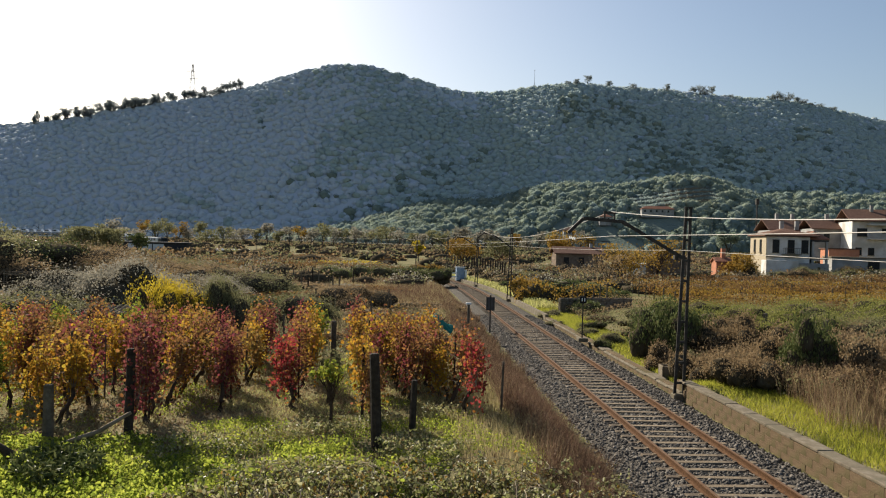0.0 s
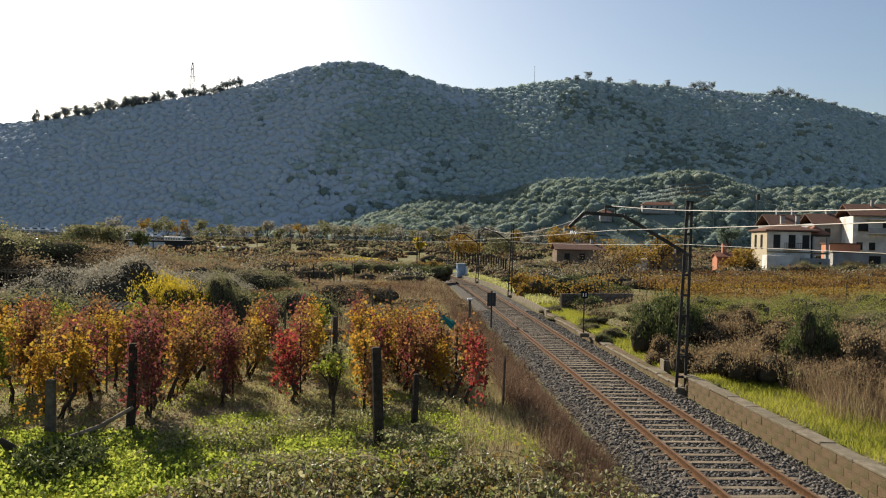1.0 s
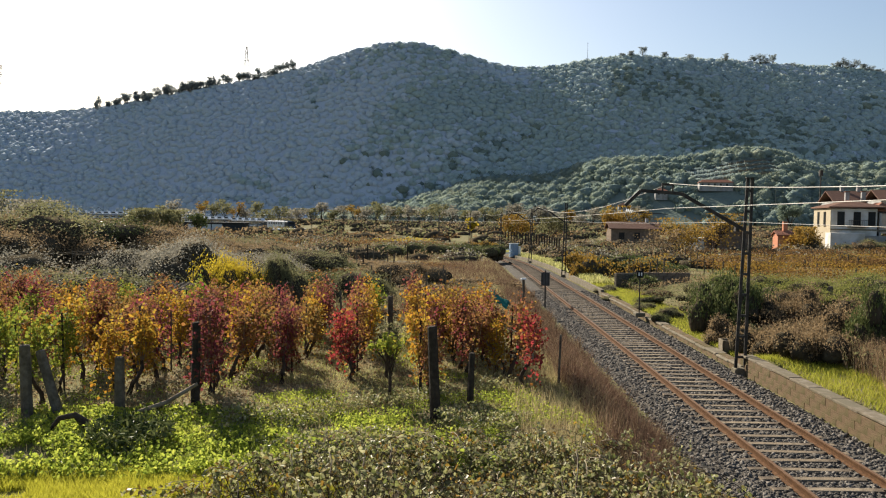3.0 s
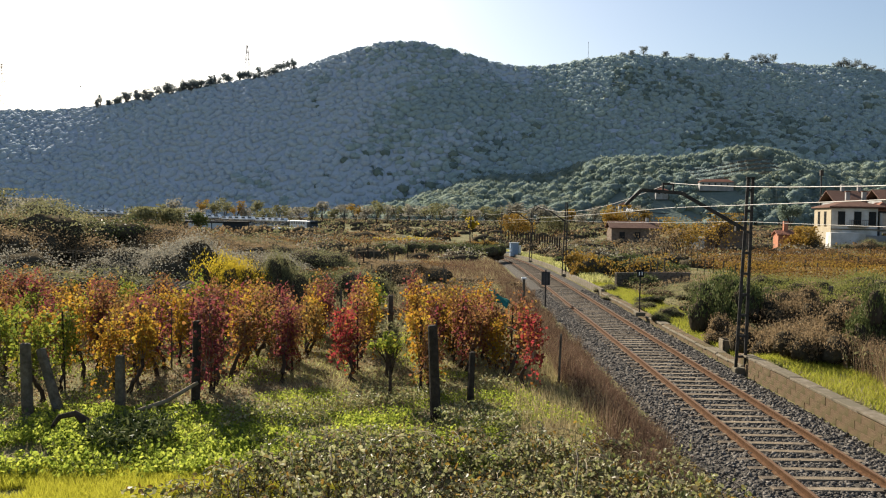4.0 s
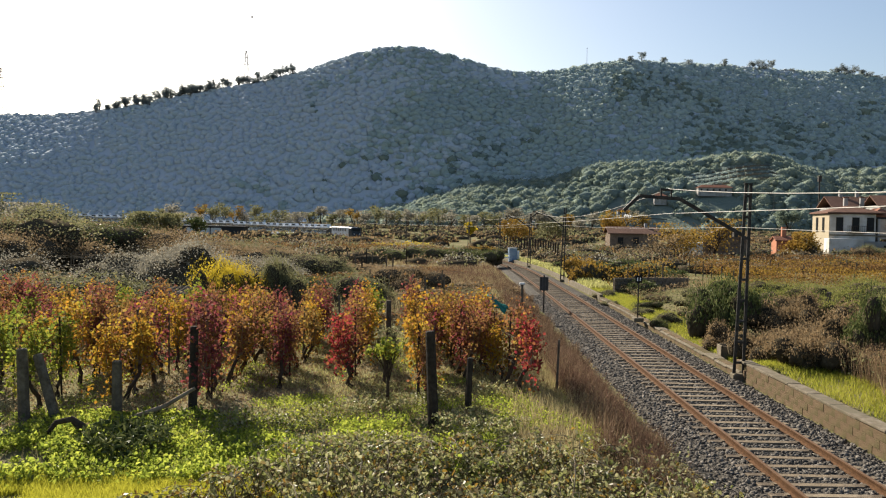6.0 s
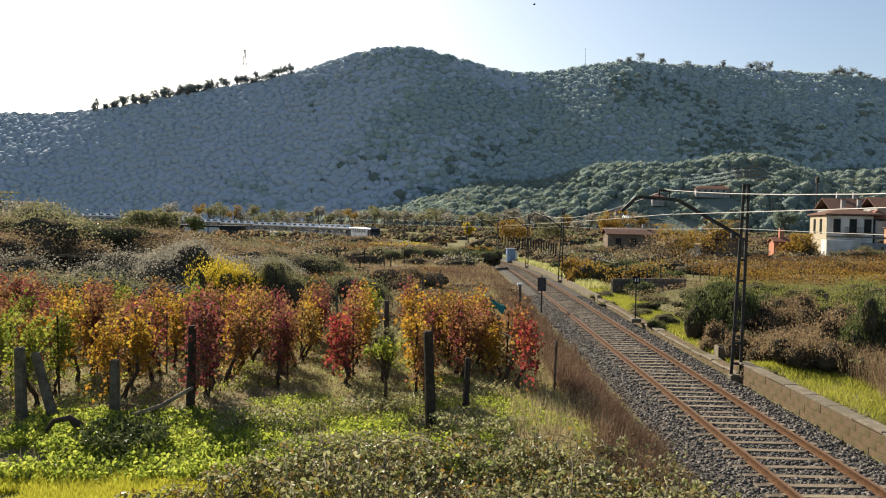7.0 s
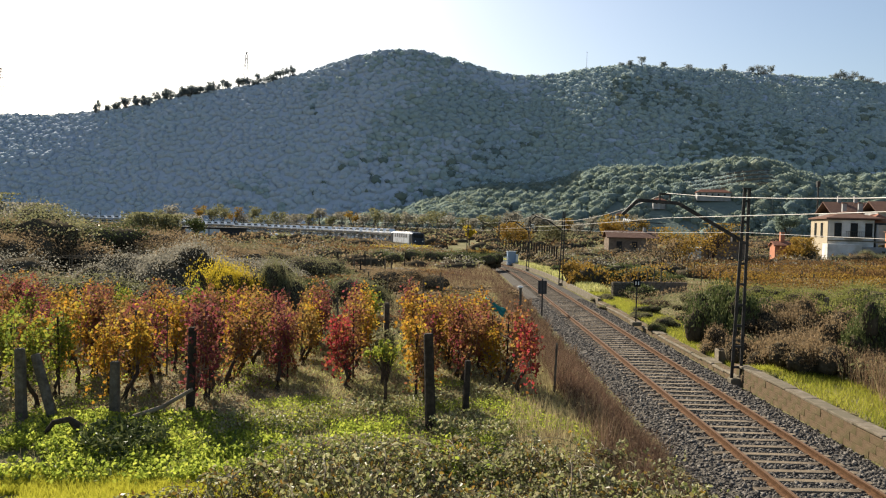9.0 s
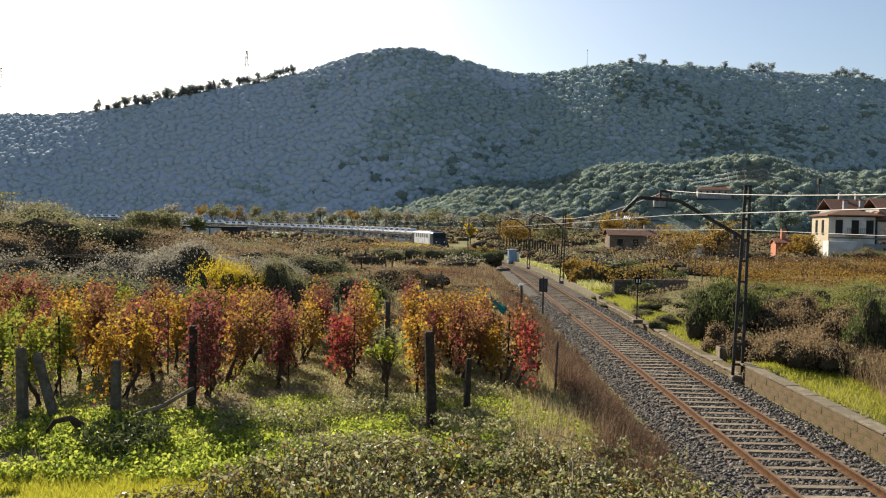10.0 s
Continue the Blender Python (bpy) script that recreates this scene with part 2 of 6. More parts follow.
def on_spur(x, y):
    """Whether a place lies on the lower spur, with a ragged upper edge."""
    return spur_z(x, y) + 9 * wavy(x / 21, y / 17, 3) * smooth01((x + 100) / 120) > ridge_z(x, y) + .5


def ground_z(x, y):
    x, y = np.asarray(x, float), np.asarray(y, float)
    u, s = beside(x, y)
    rz = rail_z(s)
    left = -.3 + 1.1 * smooth01((-u - 2.6) / 1.8) * (1 - .5 * smooth01((y - 16) / 16))
    left = left + .10 * wavy(x * .9, y * .9, 1) * smooth01((-u - 3) / 2)
    right = -.35 + (.56 - .40 * smooth01((s - 45.5) / 3)) * (u > 3.0) + .45 * smooth01((u - 5) / 5) + .9 * smooth01((u - 14) / 50) + .08 * wavy(x, y, 2) * (u > 3)
    z = rz * np.exp(-np.abs(u) / 60) + np.where(u < 0, left, right)
    near = np.where((y < 12) & (u < -2.6), .5 * smooth01((11 - y) / 7) * smooth01((-u - 3) / 3), 0)
    return z + near + hill_z(x, y) * smooth01((np.hypot(x, y) - 330) / 60)


def make_ground():
    r = np.concatenate([np.arange(0, 40, .5), np.arange(40, 120, 1.6), np.arange(120, 360, 7), np.arange(360, 1000, 9), np.arange(1000, 1300, 20), np.array([1400, 1700, 2200, 3000, 4500])])
    xs = np.unique(np.concatenate([-r, r]))
    ys = np.concatenate([[-4500, -1500, -500, -200, -80, -40], np.arange(-20, 4, 1.0), np.arange(4, 40, .5), np.arange(40, 120, 1.6), np.arange(120, 360, 7), np.arange(360, 1000, 9), np.arange(1000, 1300, 20), [1400, 1700, 2200, 3000, 4500]])
    gx, gy = np.meshgrid(xs, ys)
    gz = ground_z(gx, gy)
    co = np.stack([gx, gy, gz], -1).reshape(-1, 3)
    nx, ny = len(xs), len(ys)
    i = (np.arange(ny - 1)[:, None] * nx + np.arange(nx - 1)).ravel()
    q = np.stack([i, i + 1, i + nx + 1, i + nx], 1)
    me = fast_mesh("ground", co, q, M_SOIL, smooth=True)
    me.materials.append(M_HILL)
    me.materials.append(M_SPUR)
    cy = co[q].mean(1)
    # ridge floor gets the haze-coloured tint, spur and foot the greener one
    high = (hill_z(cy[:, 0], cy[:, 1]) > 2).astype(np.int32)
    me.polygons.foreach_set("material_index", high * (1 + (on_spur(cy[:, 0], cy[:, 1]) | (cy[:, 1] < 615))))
    tagged(new("ground", me), "gently rising fields and wooded hills of a valley", "ground", kind="structure")


make_ground()


# ---- railway ----
def make_track():
    bed = thing("ballast_bed", "grey crushed-stone ballast bed under the single railway track", "ballast", kind="structure")
    prof = [(-3.2, -.75), (-2.7, -.42), (-1.75, -.21), (-1.4, -.185), (1.4, -.185), (1.75, -.21), (2.36, -.36), (2.5, -.8)]
    ss = list(range(4, 660, 2))
    co = [on_track(s, u, z)[0] for s in ss for u, z in prof]
    n = len(prof)
    fc = [(i * n + k, i * n + k + 1, (i + 1) * n + k + 1, (i + 1) * n + k) for i in range(len(ss) - 1) for k in range(n - 1)]
    part("bed", mesh_of("bed", co, fc, M_BALLAST), M_BALLAST, bed)
    # loose stones on the near stretch
    N = 40000
    s = 30 + 45 * RNG.random(N) ** 1.7
    u = -3.1 + 5.5 * RNG.random(N)
    bare = (np.abs((s - 26 + .3) % .6 - .3) < .115) & (np.abs(u) < 1.32)
    s, u = s[~bare], u[~bare]
    N = len(s)
    zz = np.interp(u, [p[0] for p in prof], [p[1] for p in prof])
    c = np.array([on_track(a, b)[0][:] for a, b in zip(s, u)])
    c[:, 2] += zz - .008
    size = (.018 + .022 * RNG.random((N, 1, 1))) * (1 + .35 * RNG.normal(size=(N, 1, 3)).clip(-1, 1))
    # a cheap eight-cornered stone
    cv = np.array([(x, y, z) for x in (-1, 1) for y in (-1, 1) for z in (-.8, .8)], float)
    cf = np.array([(0, 1, 3, 2), (4, 6, 7, 5), (0, 4, 5, 1), (2, 3, 7, 6), (0, 2, 6, 4), (1, 5, 7, 3)])
    v = cv[None] * (1 + .3 * RNG.normal(size=(N, 8, 3)).clip(-1.2, 1.2)) * size
    q, _ = np.linalg.qr(RNG.normal(size=(N, 3, 3)))
    v = np.einsum("nij,nkj->nki", q, v) + c[:, None]
    st = part("loose_stone", fast_mesh("loose_stone", v.reshape(-1, 3), (np.arange(N)[:, None, None] * 8 + cf).reshape(-1, 4), M_STONE), M_STONE, bed)
    tagged(st, kind="stuff")
    # rails
    head = [(-.036, 0), (.036, 0), (.036, -.035), (.012, -.05), (.012, -.125), (.07, -.145), (.07, -.16), (-.07, -.16), (-.07, -.145), (-.012, -.125), (-.012, -.05), (-.036, -.035)]
    for side in (-.87, .87):
        ss = np.concatenate([np.arange(4, 100, 3.0), np.arange(100, 660, 4.0)])
        co = [on_track(float(a), side + du, dz)[0] for a in ss for du, dz in head]
        k = len(head)
        fc = [(i * k + j, i * k + (j + 1) % k, (i + 1) * k + (j + 1) % k, (i + 1) * k + j) for i in range(len(ss) - 1) for j in range(k)]
        idx = [1 if j == 0 else 0 for i in range(len(ss) - 1) for j in range(k)]
        tagged(new("rail", mesh_of("rail", co, fc, [M_RAIL, M_RAILTOP], idx)), "rust-brown steel rail with a worn bright head", "rail", "rails of the track")
    # sleepers
    bm = bmesh.new()
    add_box(bm, 0, 0, 0, 2.6, .20, .16, .015)
    for v in bm.verts:
        v.co.z -= .025 * math.cos(v.co.x * 1.2) if abs(v.co.x) < .9 else 0
    for sx in (-.87, .87):
        for d in (-.11, .11):
            add_box(bm, sx + d, 0, .085, .07, .11, .03)
    me = bpy.data.meshes.new("sleeper")
    bm.to_mesh(me)
    bm.free()
    me.materials.append(M_SLEEPER)
    for i in range(290):
        p, h = on_track(26 + i * .6, 0, -.235)
        o = part("sleeper", me, M_SLEEPER, bed)
        o.matrix_basis = Matrix.Translation(p + Vector((0, 0, random.uniform(-.012, .012)))) @ pose(0, 0, 0, 0, random.uniform(-.5, .5), -math.degrees(h) + random.uniform(-1, 1))


make_track()


def catenary(a, b, sag, n=14):
    a, b = Vector(a), Vector(b)
    return [a.lerp(b, i / n) - Vector((0, 0, sag * 4 * (i / n) * (1 - i / n))) for i in range(n + 1)]


POLE_S = [22.0 - 40, 46.3, 91.0, 118.0] + [118.0 + 24.5 * k for k in range(1, 18)]


def make_pole(s, first):
    p, h = on_track(s, 2.42, 0.0)
    tall = 6.25 if first else 6.35
    pole = thing("catenary_mast", "grey steel lattice mast with a cranked arm over the track", "mast", Matrix.Translation(p) @ pose(0, 0, 0, 0, 0, -math.degrees(h)), "masts along the railway")
    for sx in (-1, 1):
        part("channel", add_beam(bmesh.new(), (sx * .155 - .07, 0, -.2), (sx * .075 + .08, 0, tall), .045, .10), M_STEEL, pole)
    for k in range(9):
        z = .25 + k * .70
        w = .155 + (.075 - .155) * z / tall
        part("batten", box(.15 * z / tall - .07, 0, z, 2 * w, .06, .08), M_STEEL, pole)
    part("cap_plate", box(.07, 0, tall + .02, .27, .16, .03, .006), M_STEEL, pole)
    part("footing", box(-.05, 0, -.36, .5, .42, .5, .04), M_CONCRETE, pole, "weathered concrete footing")
    # cranked arm: up from the column, level over the track, down at the tip
    arm = bmesh.new()
    pts = [(-.1, 0, 4.55), (-2.2, 0, 5.72), (-3.55, 0, 5.80), (-4.05, 0, 5.30)] if first else [(-.1, 0, 4.7), (-1.7, 0, 5.75), (-2.5, 0, 5.85), (-2.9, 0, 5.5)]
    for a, b in zip(pts, pts[1:]):
        add_beam(arm, a, b, .09, .11)
    arm_ob = part("arm", arm, M_STEEL, pole)
    xw = -2.6
    top = bmesh.new()
    add_beam(top, (xw - .25, 0, 6.02), (xw + .15, 0, 6.02), .06, .08)
    for d in (-.22, .12):
        add_beam(top, (xw + d, 0, 5.78), (xw + d, 0, 6.04), .05, .05)
    part("wire_saddle", top, M_STEEL, pole)
    ins = bmesh.new()
    for k in range(4):
        add_rod(ins, (pts[3][0] + .04 + k * .06, 0, 5.14 - k * .012), (pts[3][0] + .075 + k * .06, 0, 5.13 - k * .012), .055, .03, 8)
    part("insulator", ins, M_GLASSY, pole, "white porcelain insulator")
    st = rod((pts[3][0] + .3, 0, 5.08), (xw, 0, 5.02), .014)
    part("steady_arm", st, M_STEEL, pole)
    if first:
        part("clamp", box(-.32, 0, 4.55, .12, .2, .16, .01), M_STEEL, pole)
    return pole


def make_masts():
    for i, s in enumerate(POLE_S[1:]):
        make_pole(s, i == 0)
    spans = list(zip(POLE_S, POLE_S[1:]))
    for a, b in spans:
        if a < 0:
            a = 2.0
        long = b - a > 35
        pa, pb = on_track(a, -.18, 6.05)[0], on_track(b, -.18, 6.05)[0]
        wire = thing("overhead_wire", "thin overhead wires with droppers hung between two masts", "wire", group="overhead wires")
        part("messenger_wire", tube_mesh("messenger_wire", catenary(pa, pb, .75 if long else .3), .011, M_WIRE), M_WIRE, wire)
        ca, cb = on_track(a, -.18, 5.22 if a < 60 else 4.92)[0], on_track(b, -.18, 5.22 if b < 60 else 4.92)[0]
        part("contact_wire", tube_mesh("contact_wire", catenary(ca, cb, .04, 4), .010, M_WIRE), M_WIRE, wire)
        fa, fb = on_track(a, 2.25, 4.80)[0], on_track(b, 2.25, 4.80)[0]
        part("feeder_wire", tube_mesh("feeder_wire", catenary(fa, fb, .12, 8), .007, M_WIRE), M_WIRE, wire)
        for k in (1, 2, 3, 4):
            t = k / 5
            zt = pa.lerp(pb, t).z - (.75 if long else .3) * 4 * t * (1 - t)
            q = ca.lerp(cb, t)
            part("dropper", rod((q.x, q.y, q.z), (q.x, q.y, zt), .004, seg=4), M_WIRE, wire)


make_masts()


# ---- hills: woods as one mass of crowns ----
def lumps(name, centres, radii, mat, rng, rough=.28, sub=1, flat=.85, smooth=True):
    bm = bmesh.new()
    bmesh.ops.create_icosphere(bm, subdivisions=sub, radius=1)
    bv = np.array([v.co[:] for v in bm.verts])
    bf = np.array([[v.index for v in f.verts] for f in bm.faces])
    bm.free()
    n = len(centres)
    v = bv[None] * (1 + rough * rng.normal(size=(n, len(bv), 1)).clip(-1.6, 1.6))
    v = v * np.asarray(radii)[:, None, None] * np.array([1, 1, flat])
    a = rng.random(n) * 6.28
    ca, sa = np.cos(a)[:, None], np.sin(a)[:, None]
    v = np.stack([v[..., 0] * ca - v[..., 1] * sa, v[..., 0] * sa + v[..., 1] * ca, v[..., 2]], -1) + np.asarray(centres)[:, None]
    return fast_mesh(name, v.reshape(-1, 3), (np.arange(n)[:, None, None] * len(bv) + bf).reshape(-1, 3), mat, smooth=smooth)


def crowns(name, p, r, sink, mat, rng, rough, sub, flat, label):
    c = np.stack([p[:, 0], p[:, 1], ground_z(p[:, 0], p[:, 1]) + r * sink], 1)
    tagged(new(name, lumps(name, c, r, mat, rng, rough, sub, flat)), label, "woods", kind="stuff")
    return c


def tufts(c, r, per, size, flat, mat, rng, label):
    d = rng.normal(size=(len(c), per, 3))
    d[..., 2] = np.abs(d[..., 2]) + .1
    d /= np.linalg.norm(d, axis=2)[..., None]
    q = (c[:, None] + d * r[:, None, None] * np.array([1, 1, flat]) * (.9 + .16 * rng.random((len(c), per, 1)))).reshape(-1, 3)
    tagged(new("far_foliage", leaves("far_foliage", q, size * (.6 + .8 * rng.random(len(q))), mat, rng, 0, .9, True)), label, "foliage", kind="stuff")


def make_woods():
    rng = np.random.default_rng(11)
    pts = []
    for y in np.arange(560, 885, 5.2):
        half = y * .72 + 40
        xs = np.arange(-half, half, 5.2)
        pts.append(np.stack([xs + rng.normal(0, 2.6, len(xs)), y + rng.normal(0, 2.6, len(xs))], 1))
    p = np.concatenate(pts)
    p = p[(hill_z(p[:, 0], p[:, 1]) > 1.0) & ~on_spur(p[:, 0], p[:, 1])]
    # haze painted into the colour: thicker to the west, thinner to the east, running into each other
    thin_haze = smooth01((p[:, 0] + 230) / 400) * (1 - .25 * smooth01((p[:, 1] - 760) / 80)) + .35 * wavy(p[:, 0] / 24, p[:, 1] / 18, 5) > .2 + .6 * rng.random(len(p))
    for pick, body, size, flat, lab in ((~thin_haze, M_WOODS_HAZY, 4.7, .8, "dense woods covering the hillside, thick haze in their colour"), (thin_haze, M_WOODS_THINHAZE, 5.4, .75, "greener woods covering the hillside, thinner haze in their colour")):
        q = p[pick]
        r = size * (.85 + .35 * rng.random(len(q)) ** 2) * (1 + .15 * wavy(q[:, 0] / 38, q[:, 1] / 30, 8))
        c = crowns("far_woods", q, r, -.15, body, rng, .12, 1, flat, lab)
        if body is M_WOODS_THINHAZE:
            tufts(c, r * 1.0, 18, 1.4, flat, M_LEAF_THINHAZE, rng, "leafy tufts on the crowns of the hillside woods")
    # larger, greener crowns on the near spur, a few on the slope above it
    n = 12500
    y = 480 + 340 * rng.random(n)
    x = -130 + 720 * rng.random(n)
    open_ground = (np.abs(x - 207) < 32) & (np.abs(y - 563) < 15)
    drift = wavy(x / 30, y / 26, 4) - .004 * np.maximum(y - 700, 0) + .0015 * np.minimum(x, 200)
    yards = (np.abs(y - 528) < 16) & ((np.abs(x - 148) < 8) | (np.abs(x - 186) < 14) | (np.abs(x - 121) < 8))
    k = (on_spur(x, y) | (drift > .1 + 1.3 * rng.random(n))) & (hill_z(x, y) > 1.0) & ~open_ground & ~yards
    p = np.stack([x[k], y[k]], 1)
    r = 2.4 + 3.6 * rng.random(len(p)) ** 2
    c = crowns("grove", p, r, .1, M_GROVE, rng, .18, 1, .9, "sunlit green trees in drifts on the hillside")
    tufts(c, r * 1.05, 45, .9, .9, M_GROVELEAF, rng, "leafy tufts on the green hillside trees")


make_woods()


# ---- plant materials ----
def leaf_mat(name, stops, scale=1.2, island=.7, lucent=.5, rough=.6, spec=None):
    return material(name, stops, scale, rough, island=island, lucent=lucent, spec=spec)


V_YELLOW = leaf_mat("golden vine leaf", [(.15, .13, .03), (.34, .22, .03), (.44, .21, .03), (.40, .30, .04), (.28, .11, .03), (.17, .12, .04)], 2.6, .55)
V_GREEN = leaf_mat("yellow-green vine leaf", [(.07, .11, .02), (.15, .20, .03), (.28, .30, .04), (.10, .14, .03), (.36, .29, .04), (.18, .18, .04)], 2.6, .55)
V_MAROON = leaf_mat("maroon vine leaf", [(.09, .03, .037), (.18, .045, .058), (.24, .06, .06), (.13, .06, .045), (.30, .14, .04), (.16, .13, .05)], 2.6, .55)
V_RED = leaf_mat("crimson vine leaf", [(.17, .035, .04), (.30, .04, .05), (.36, .055, .05), (.19, .06, .04), (.40, .18, .04), (.15, .10, .05)], 2.6, .55)
V_ORANGE = leaf_mat("orange-brown vine leaf", [(.11, .065, .03), (.21, .105, .035), (.29, .155, .04), (.18, .13, .045), (.34, .235, .05), (.14, .055, .04)], 2.6, .55)
V_MIXED = leaf_mat("mottled vine leaf", [(.12, .10, .035), (.21, .09, .045), (.29, .16, .05), (.18, .06, .05), (.34, .25, .05), (.14, .13, .045)], 2.6, .55)
FAR_ORANGE = leaf_mat("rusty far vine leaf", [(.11, .062, .033), (.175, .095, .042), (.225, .135, .05), (.14, .105, .042)], .15)
FAR_YELLOW = leaf_mat("yellow far vine leaf", [(.36, .29, .03), (.52, .40, .04), (.45, .30, .03)], .15)
B_BROWN = leaf_mat("withered bramble leaf", [(.135, .098, .056), (.225, .16, .087), (.31, .222, .125), (.19, .16, .08)], .8, .38, .38)
B_GREY = leaf_mat("grey-green bramble leaf", [(.17, .16, .115), (.26, .24, .18), (.35, .32, .25), (.215, .20, .13)], .8, .38, .38)
B_OLIVE = leaf_mat("olive shrub leaf", [(.11, .115, .06), (.175, .175, .085), (.24, .225, .11), (.29, .245, .115)], .8, .38, .38)
B_DARK = leaf_mat("dark ivy leaf", [(.04, .058, .022), (.085, .108, .038), (.15, .165, .06), (.19, .185, .085)], .8, .6, .25, .4)
B_GREEN = leaf_mat("green bramble leaf", [(.10, .115, .035), (.19, .205, .055), (.29, .285, .085), (.27, .22, .09)], .8, .6, .4, .5)
B_AUTUMN = leaf_mat("orange shrub leaf", [(.20, .12, .03), (.30, .18, .04), (.37, .24, .05), (.20, .17, .05)], .5, .6, .35)
B_LIME = leaf_mat("fresh green weed leaf", [(.10, .14, .028), (.22, .28, .04), (.40, .44, .065), (.46, .46, .09)], .9, .6, .6)
B_BRAMBLE = leaf_mat("pale bramble leaf", [(.055, .07, .022), (.17, .19, .055), (.30, .30, .12), (.39, .37, .20), (.15, .10, .05), (.40, .39, .10)], .9, .75, .45, .45, .2)
G_BRIGHT = leaf_mat("sunlit grass blade", [(.32, .32, .03), (.46, .44, .05), (.56, .50, .08)], .6, .6, .5)
G_VERGE = leaf_mat("verge grass blade", [(.17, .195, .028), (.28, .30, .04), (.37, .355, .058), (.24, .21, .055)], .6, .6, .58)
G_ALLEY = leaf_mat("pale vineyard grass blade", [(.26, .27, .08), (.38, .38, .13), (.48, .45, .19), (.34, .30, .13)], .8, .6, .5)
G_DRY = leaf_mat("straw grass blade", [(.21, .165, .085), (.34, .27, .14), (.43, .36, .19), (.25, .22, .09)], .5, .6, .4)
G_RUST = leaf_mat("rusty dead weed", [(.05, .032, .022), (.12, .073, .047), (.24, .16, .105), (.20, .15, .08)], .4, .85, .35)
G_STEM = leaf_mat("tan dead stem", [(.10, .06, .038), (.20, .125, .078), (.32, .22, .14), (.26, .195, .10)], .6, .7, .4)
G_RUSTRED = leaf_mat("rust-red dead weed", [(.045, .027, .02), (.125, .07, .047), (.22, .135, .095), (.20, .15, .08)], 1.6, .7, .35)
M_BARK = material("dark vine bark", [(.03, .022, .016), (.07, .05, .036), (.11, .085, .06)], 9, .95, bump=.8, bump_scale=45)
M_TWIG = material("dry twig", [(.10, .075, .05), (.20, .15, .10), (.30, .25, .18)], 4, .9, each=.3)
M_DEADCANE = material("bleached dead cane", [(.28, .22, .15), (.42, .35, .26)], 4, .8)
M_POST = material("tarred old post", [(.022, .018, .014), (.045, .036, .028), (.08, .064, .05)], 8, .9, bump=.7, bump_scale=50)
M_GREYPOST = material("weathered grey post", [(.06, .05, .037), (.12, .10, .075), (.19, .165, .13)], 7, .95, bump=.6, bump_scale=40)
M_TARP = material("green plastic tarp", [(.015, .11, .085), (.02, .16, .125), (.04, .20, .16)], 4, .8, bump=.5, bump_scale=6)
# Dark brown of the solid shrub cores paints the shade inside the foliage.
M_CORE = material("shrub core with shade in its colour", [(.035, .03, .02), (.075, .062, .042), (.11, .092, .06)], 3, .95, bump=1, bump_scale=8, spec=0.0)


def vec(*a):
    return Vector(a)


def gz(x, y):
    return float(ground_z(np.array([x]), np.array([y]))[0])


# ---- retaining wall ----
def make_wall():
    wall = thing("wall_trackside", "low retaining wall of old mortared concrete blocks beside the track", "wall", kind="structure")
    mes = []
    for k in range(6):
        bm = box(0, 0, 0, .30, .602, .203, .006)
        rr = random.Random(k)
        for v in bm.verts:
            v.co += vec(rr.uniform(-.004, .004), rr.uniform(-.002, .002), rr.uniform(-.002, .002))
        me = bpy.data.meshes.new("block")
        bm.to_mesh(me)
        bm.free()
        me.materials.append(M_WALL)
        mes.append(me)
    core = bmesh.new()
    cap_u = 2.60
    pts = [2.0 + k * 2 for k in range(40)]
    for a, b in zip(pts, pts[1:]):
        (pa, h), (pb, _) = on_track(a + 15, cap_u + .03, -.21), on_track(b + 15, cap_u + .03, -.21)
        drop = .22 if a + 15 > 45.5 else 0
        add_box(core, *((pa + pb) / 2 - vec(0, 0, drop)), .24, (pb - pa).length + .01, .92 - drop, turn=pose(0, 0, 0, 0, 0, -math.degrees(h)))
    part("core", core, M_WALL, wall)
    n = 0
    for course in range(4):
        s = 27.0 + (.3 if course % 2 else 0)
        while s < 72 and n < 296:
            if s < 46 or course < 2:
                p, h = on_track(s, cap_u - .02 + .004 * math.sin(s * 7 + course), -.49 + .207 * course)
                o = part("block", mes[n % 6], M_WALL, wall)
                o.matrix_basis = Matrix.Translation(p) @ pose(0, 0, 0, 0, 0, -math.degrees(h))
                n += 1
            s += .607
    cap = bmesh.new()
    for k in range(15):
        (pa, h), (pb, _) = on_track(27 + k * 1.3, cap_u + .03, .30), on_track(28.29 + k * 1.3, cap_u + .03, .30)
        add_box(cap, *((pa + pb) / 2 + vec(0, 0, random.uniform(-.03, .0))), .40, 1.29, .07, .012, turn=pose(0, 0, 0, 0, 0, -math.degrees(h)))
    part("coping", cap, M_CONCRETE, wall, "weathered sandy coping")
    low = bmesh.new()
    for k in range(20):
        (pa, h), (pb, _) = on_track(46.4 + k * 1.3, cap_u + .03, -.14), on_track(47.69 + k * 1.3, cap_u + .03, -.14)
        add_box(low, *((pa + pb) / 2 + vec(0, 0, random.uniform(-.04, .02))), .46, 1.29, .10, .03, turn=pose(0, 0, 0, 0, 0, -math.degrees(h)))
    part("coping", low, M_CONCRETE, wall, "crumbling sandy coping")
    far = bmesh.new()
    for k in range(60):
        (pa, h), (pb, _) = on_track(73 + k * 2, cap_u, -.12), on_track(75 + k * 2, cap_u, -.12)
        add_box(far, *((pa + pb) / 2), .22, (pb - pa).length + .01, .42, turn=pose(0, 0, 0, 0, 0, -math.degrees(h)))
    part("kerb", far, M_CONCRETE, wall)


make_wall()


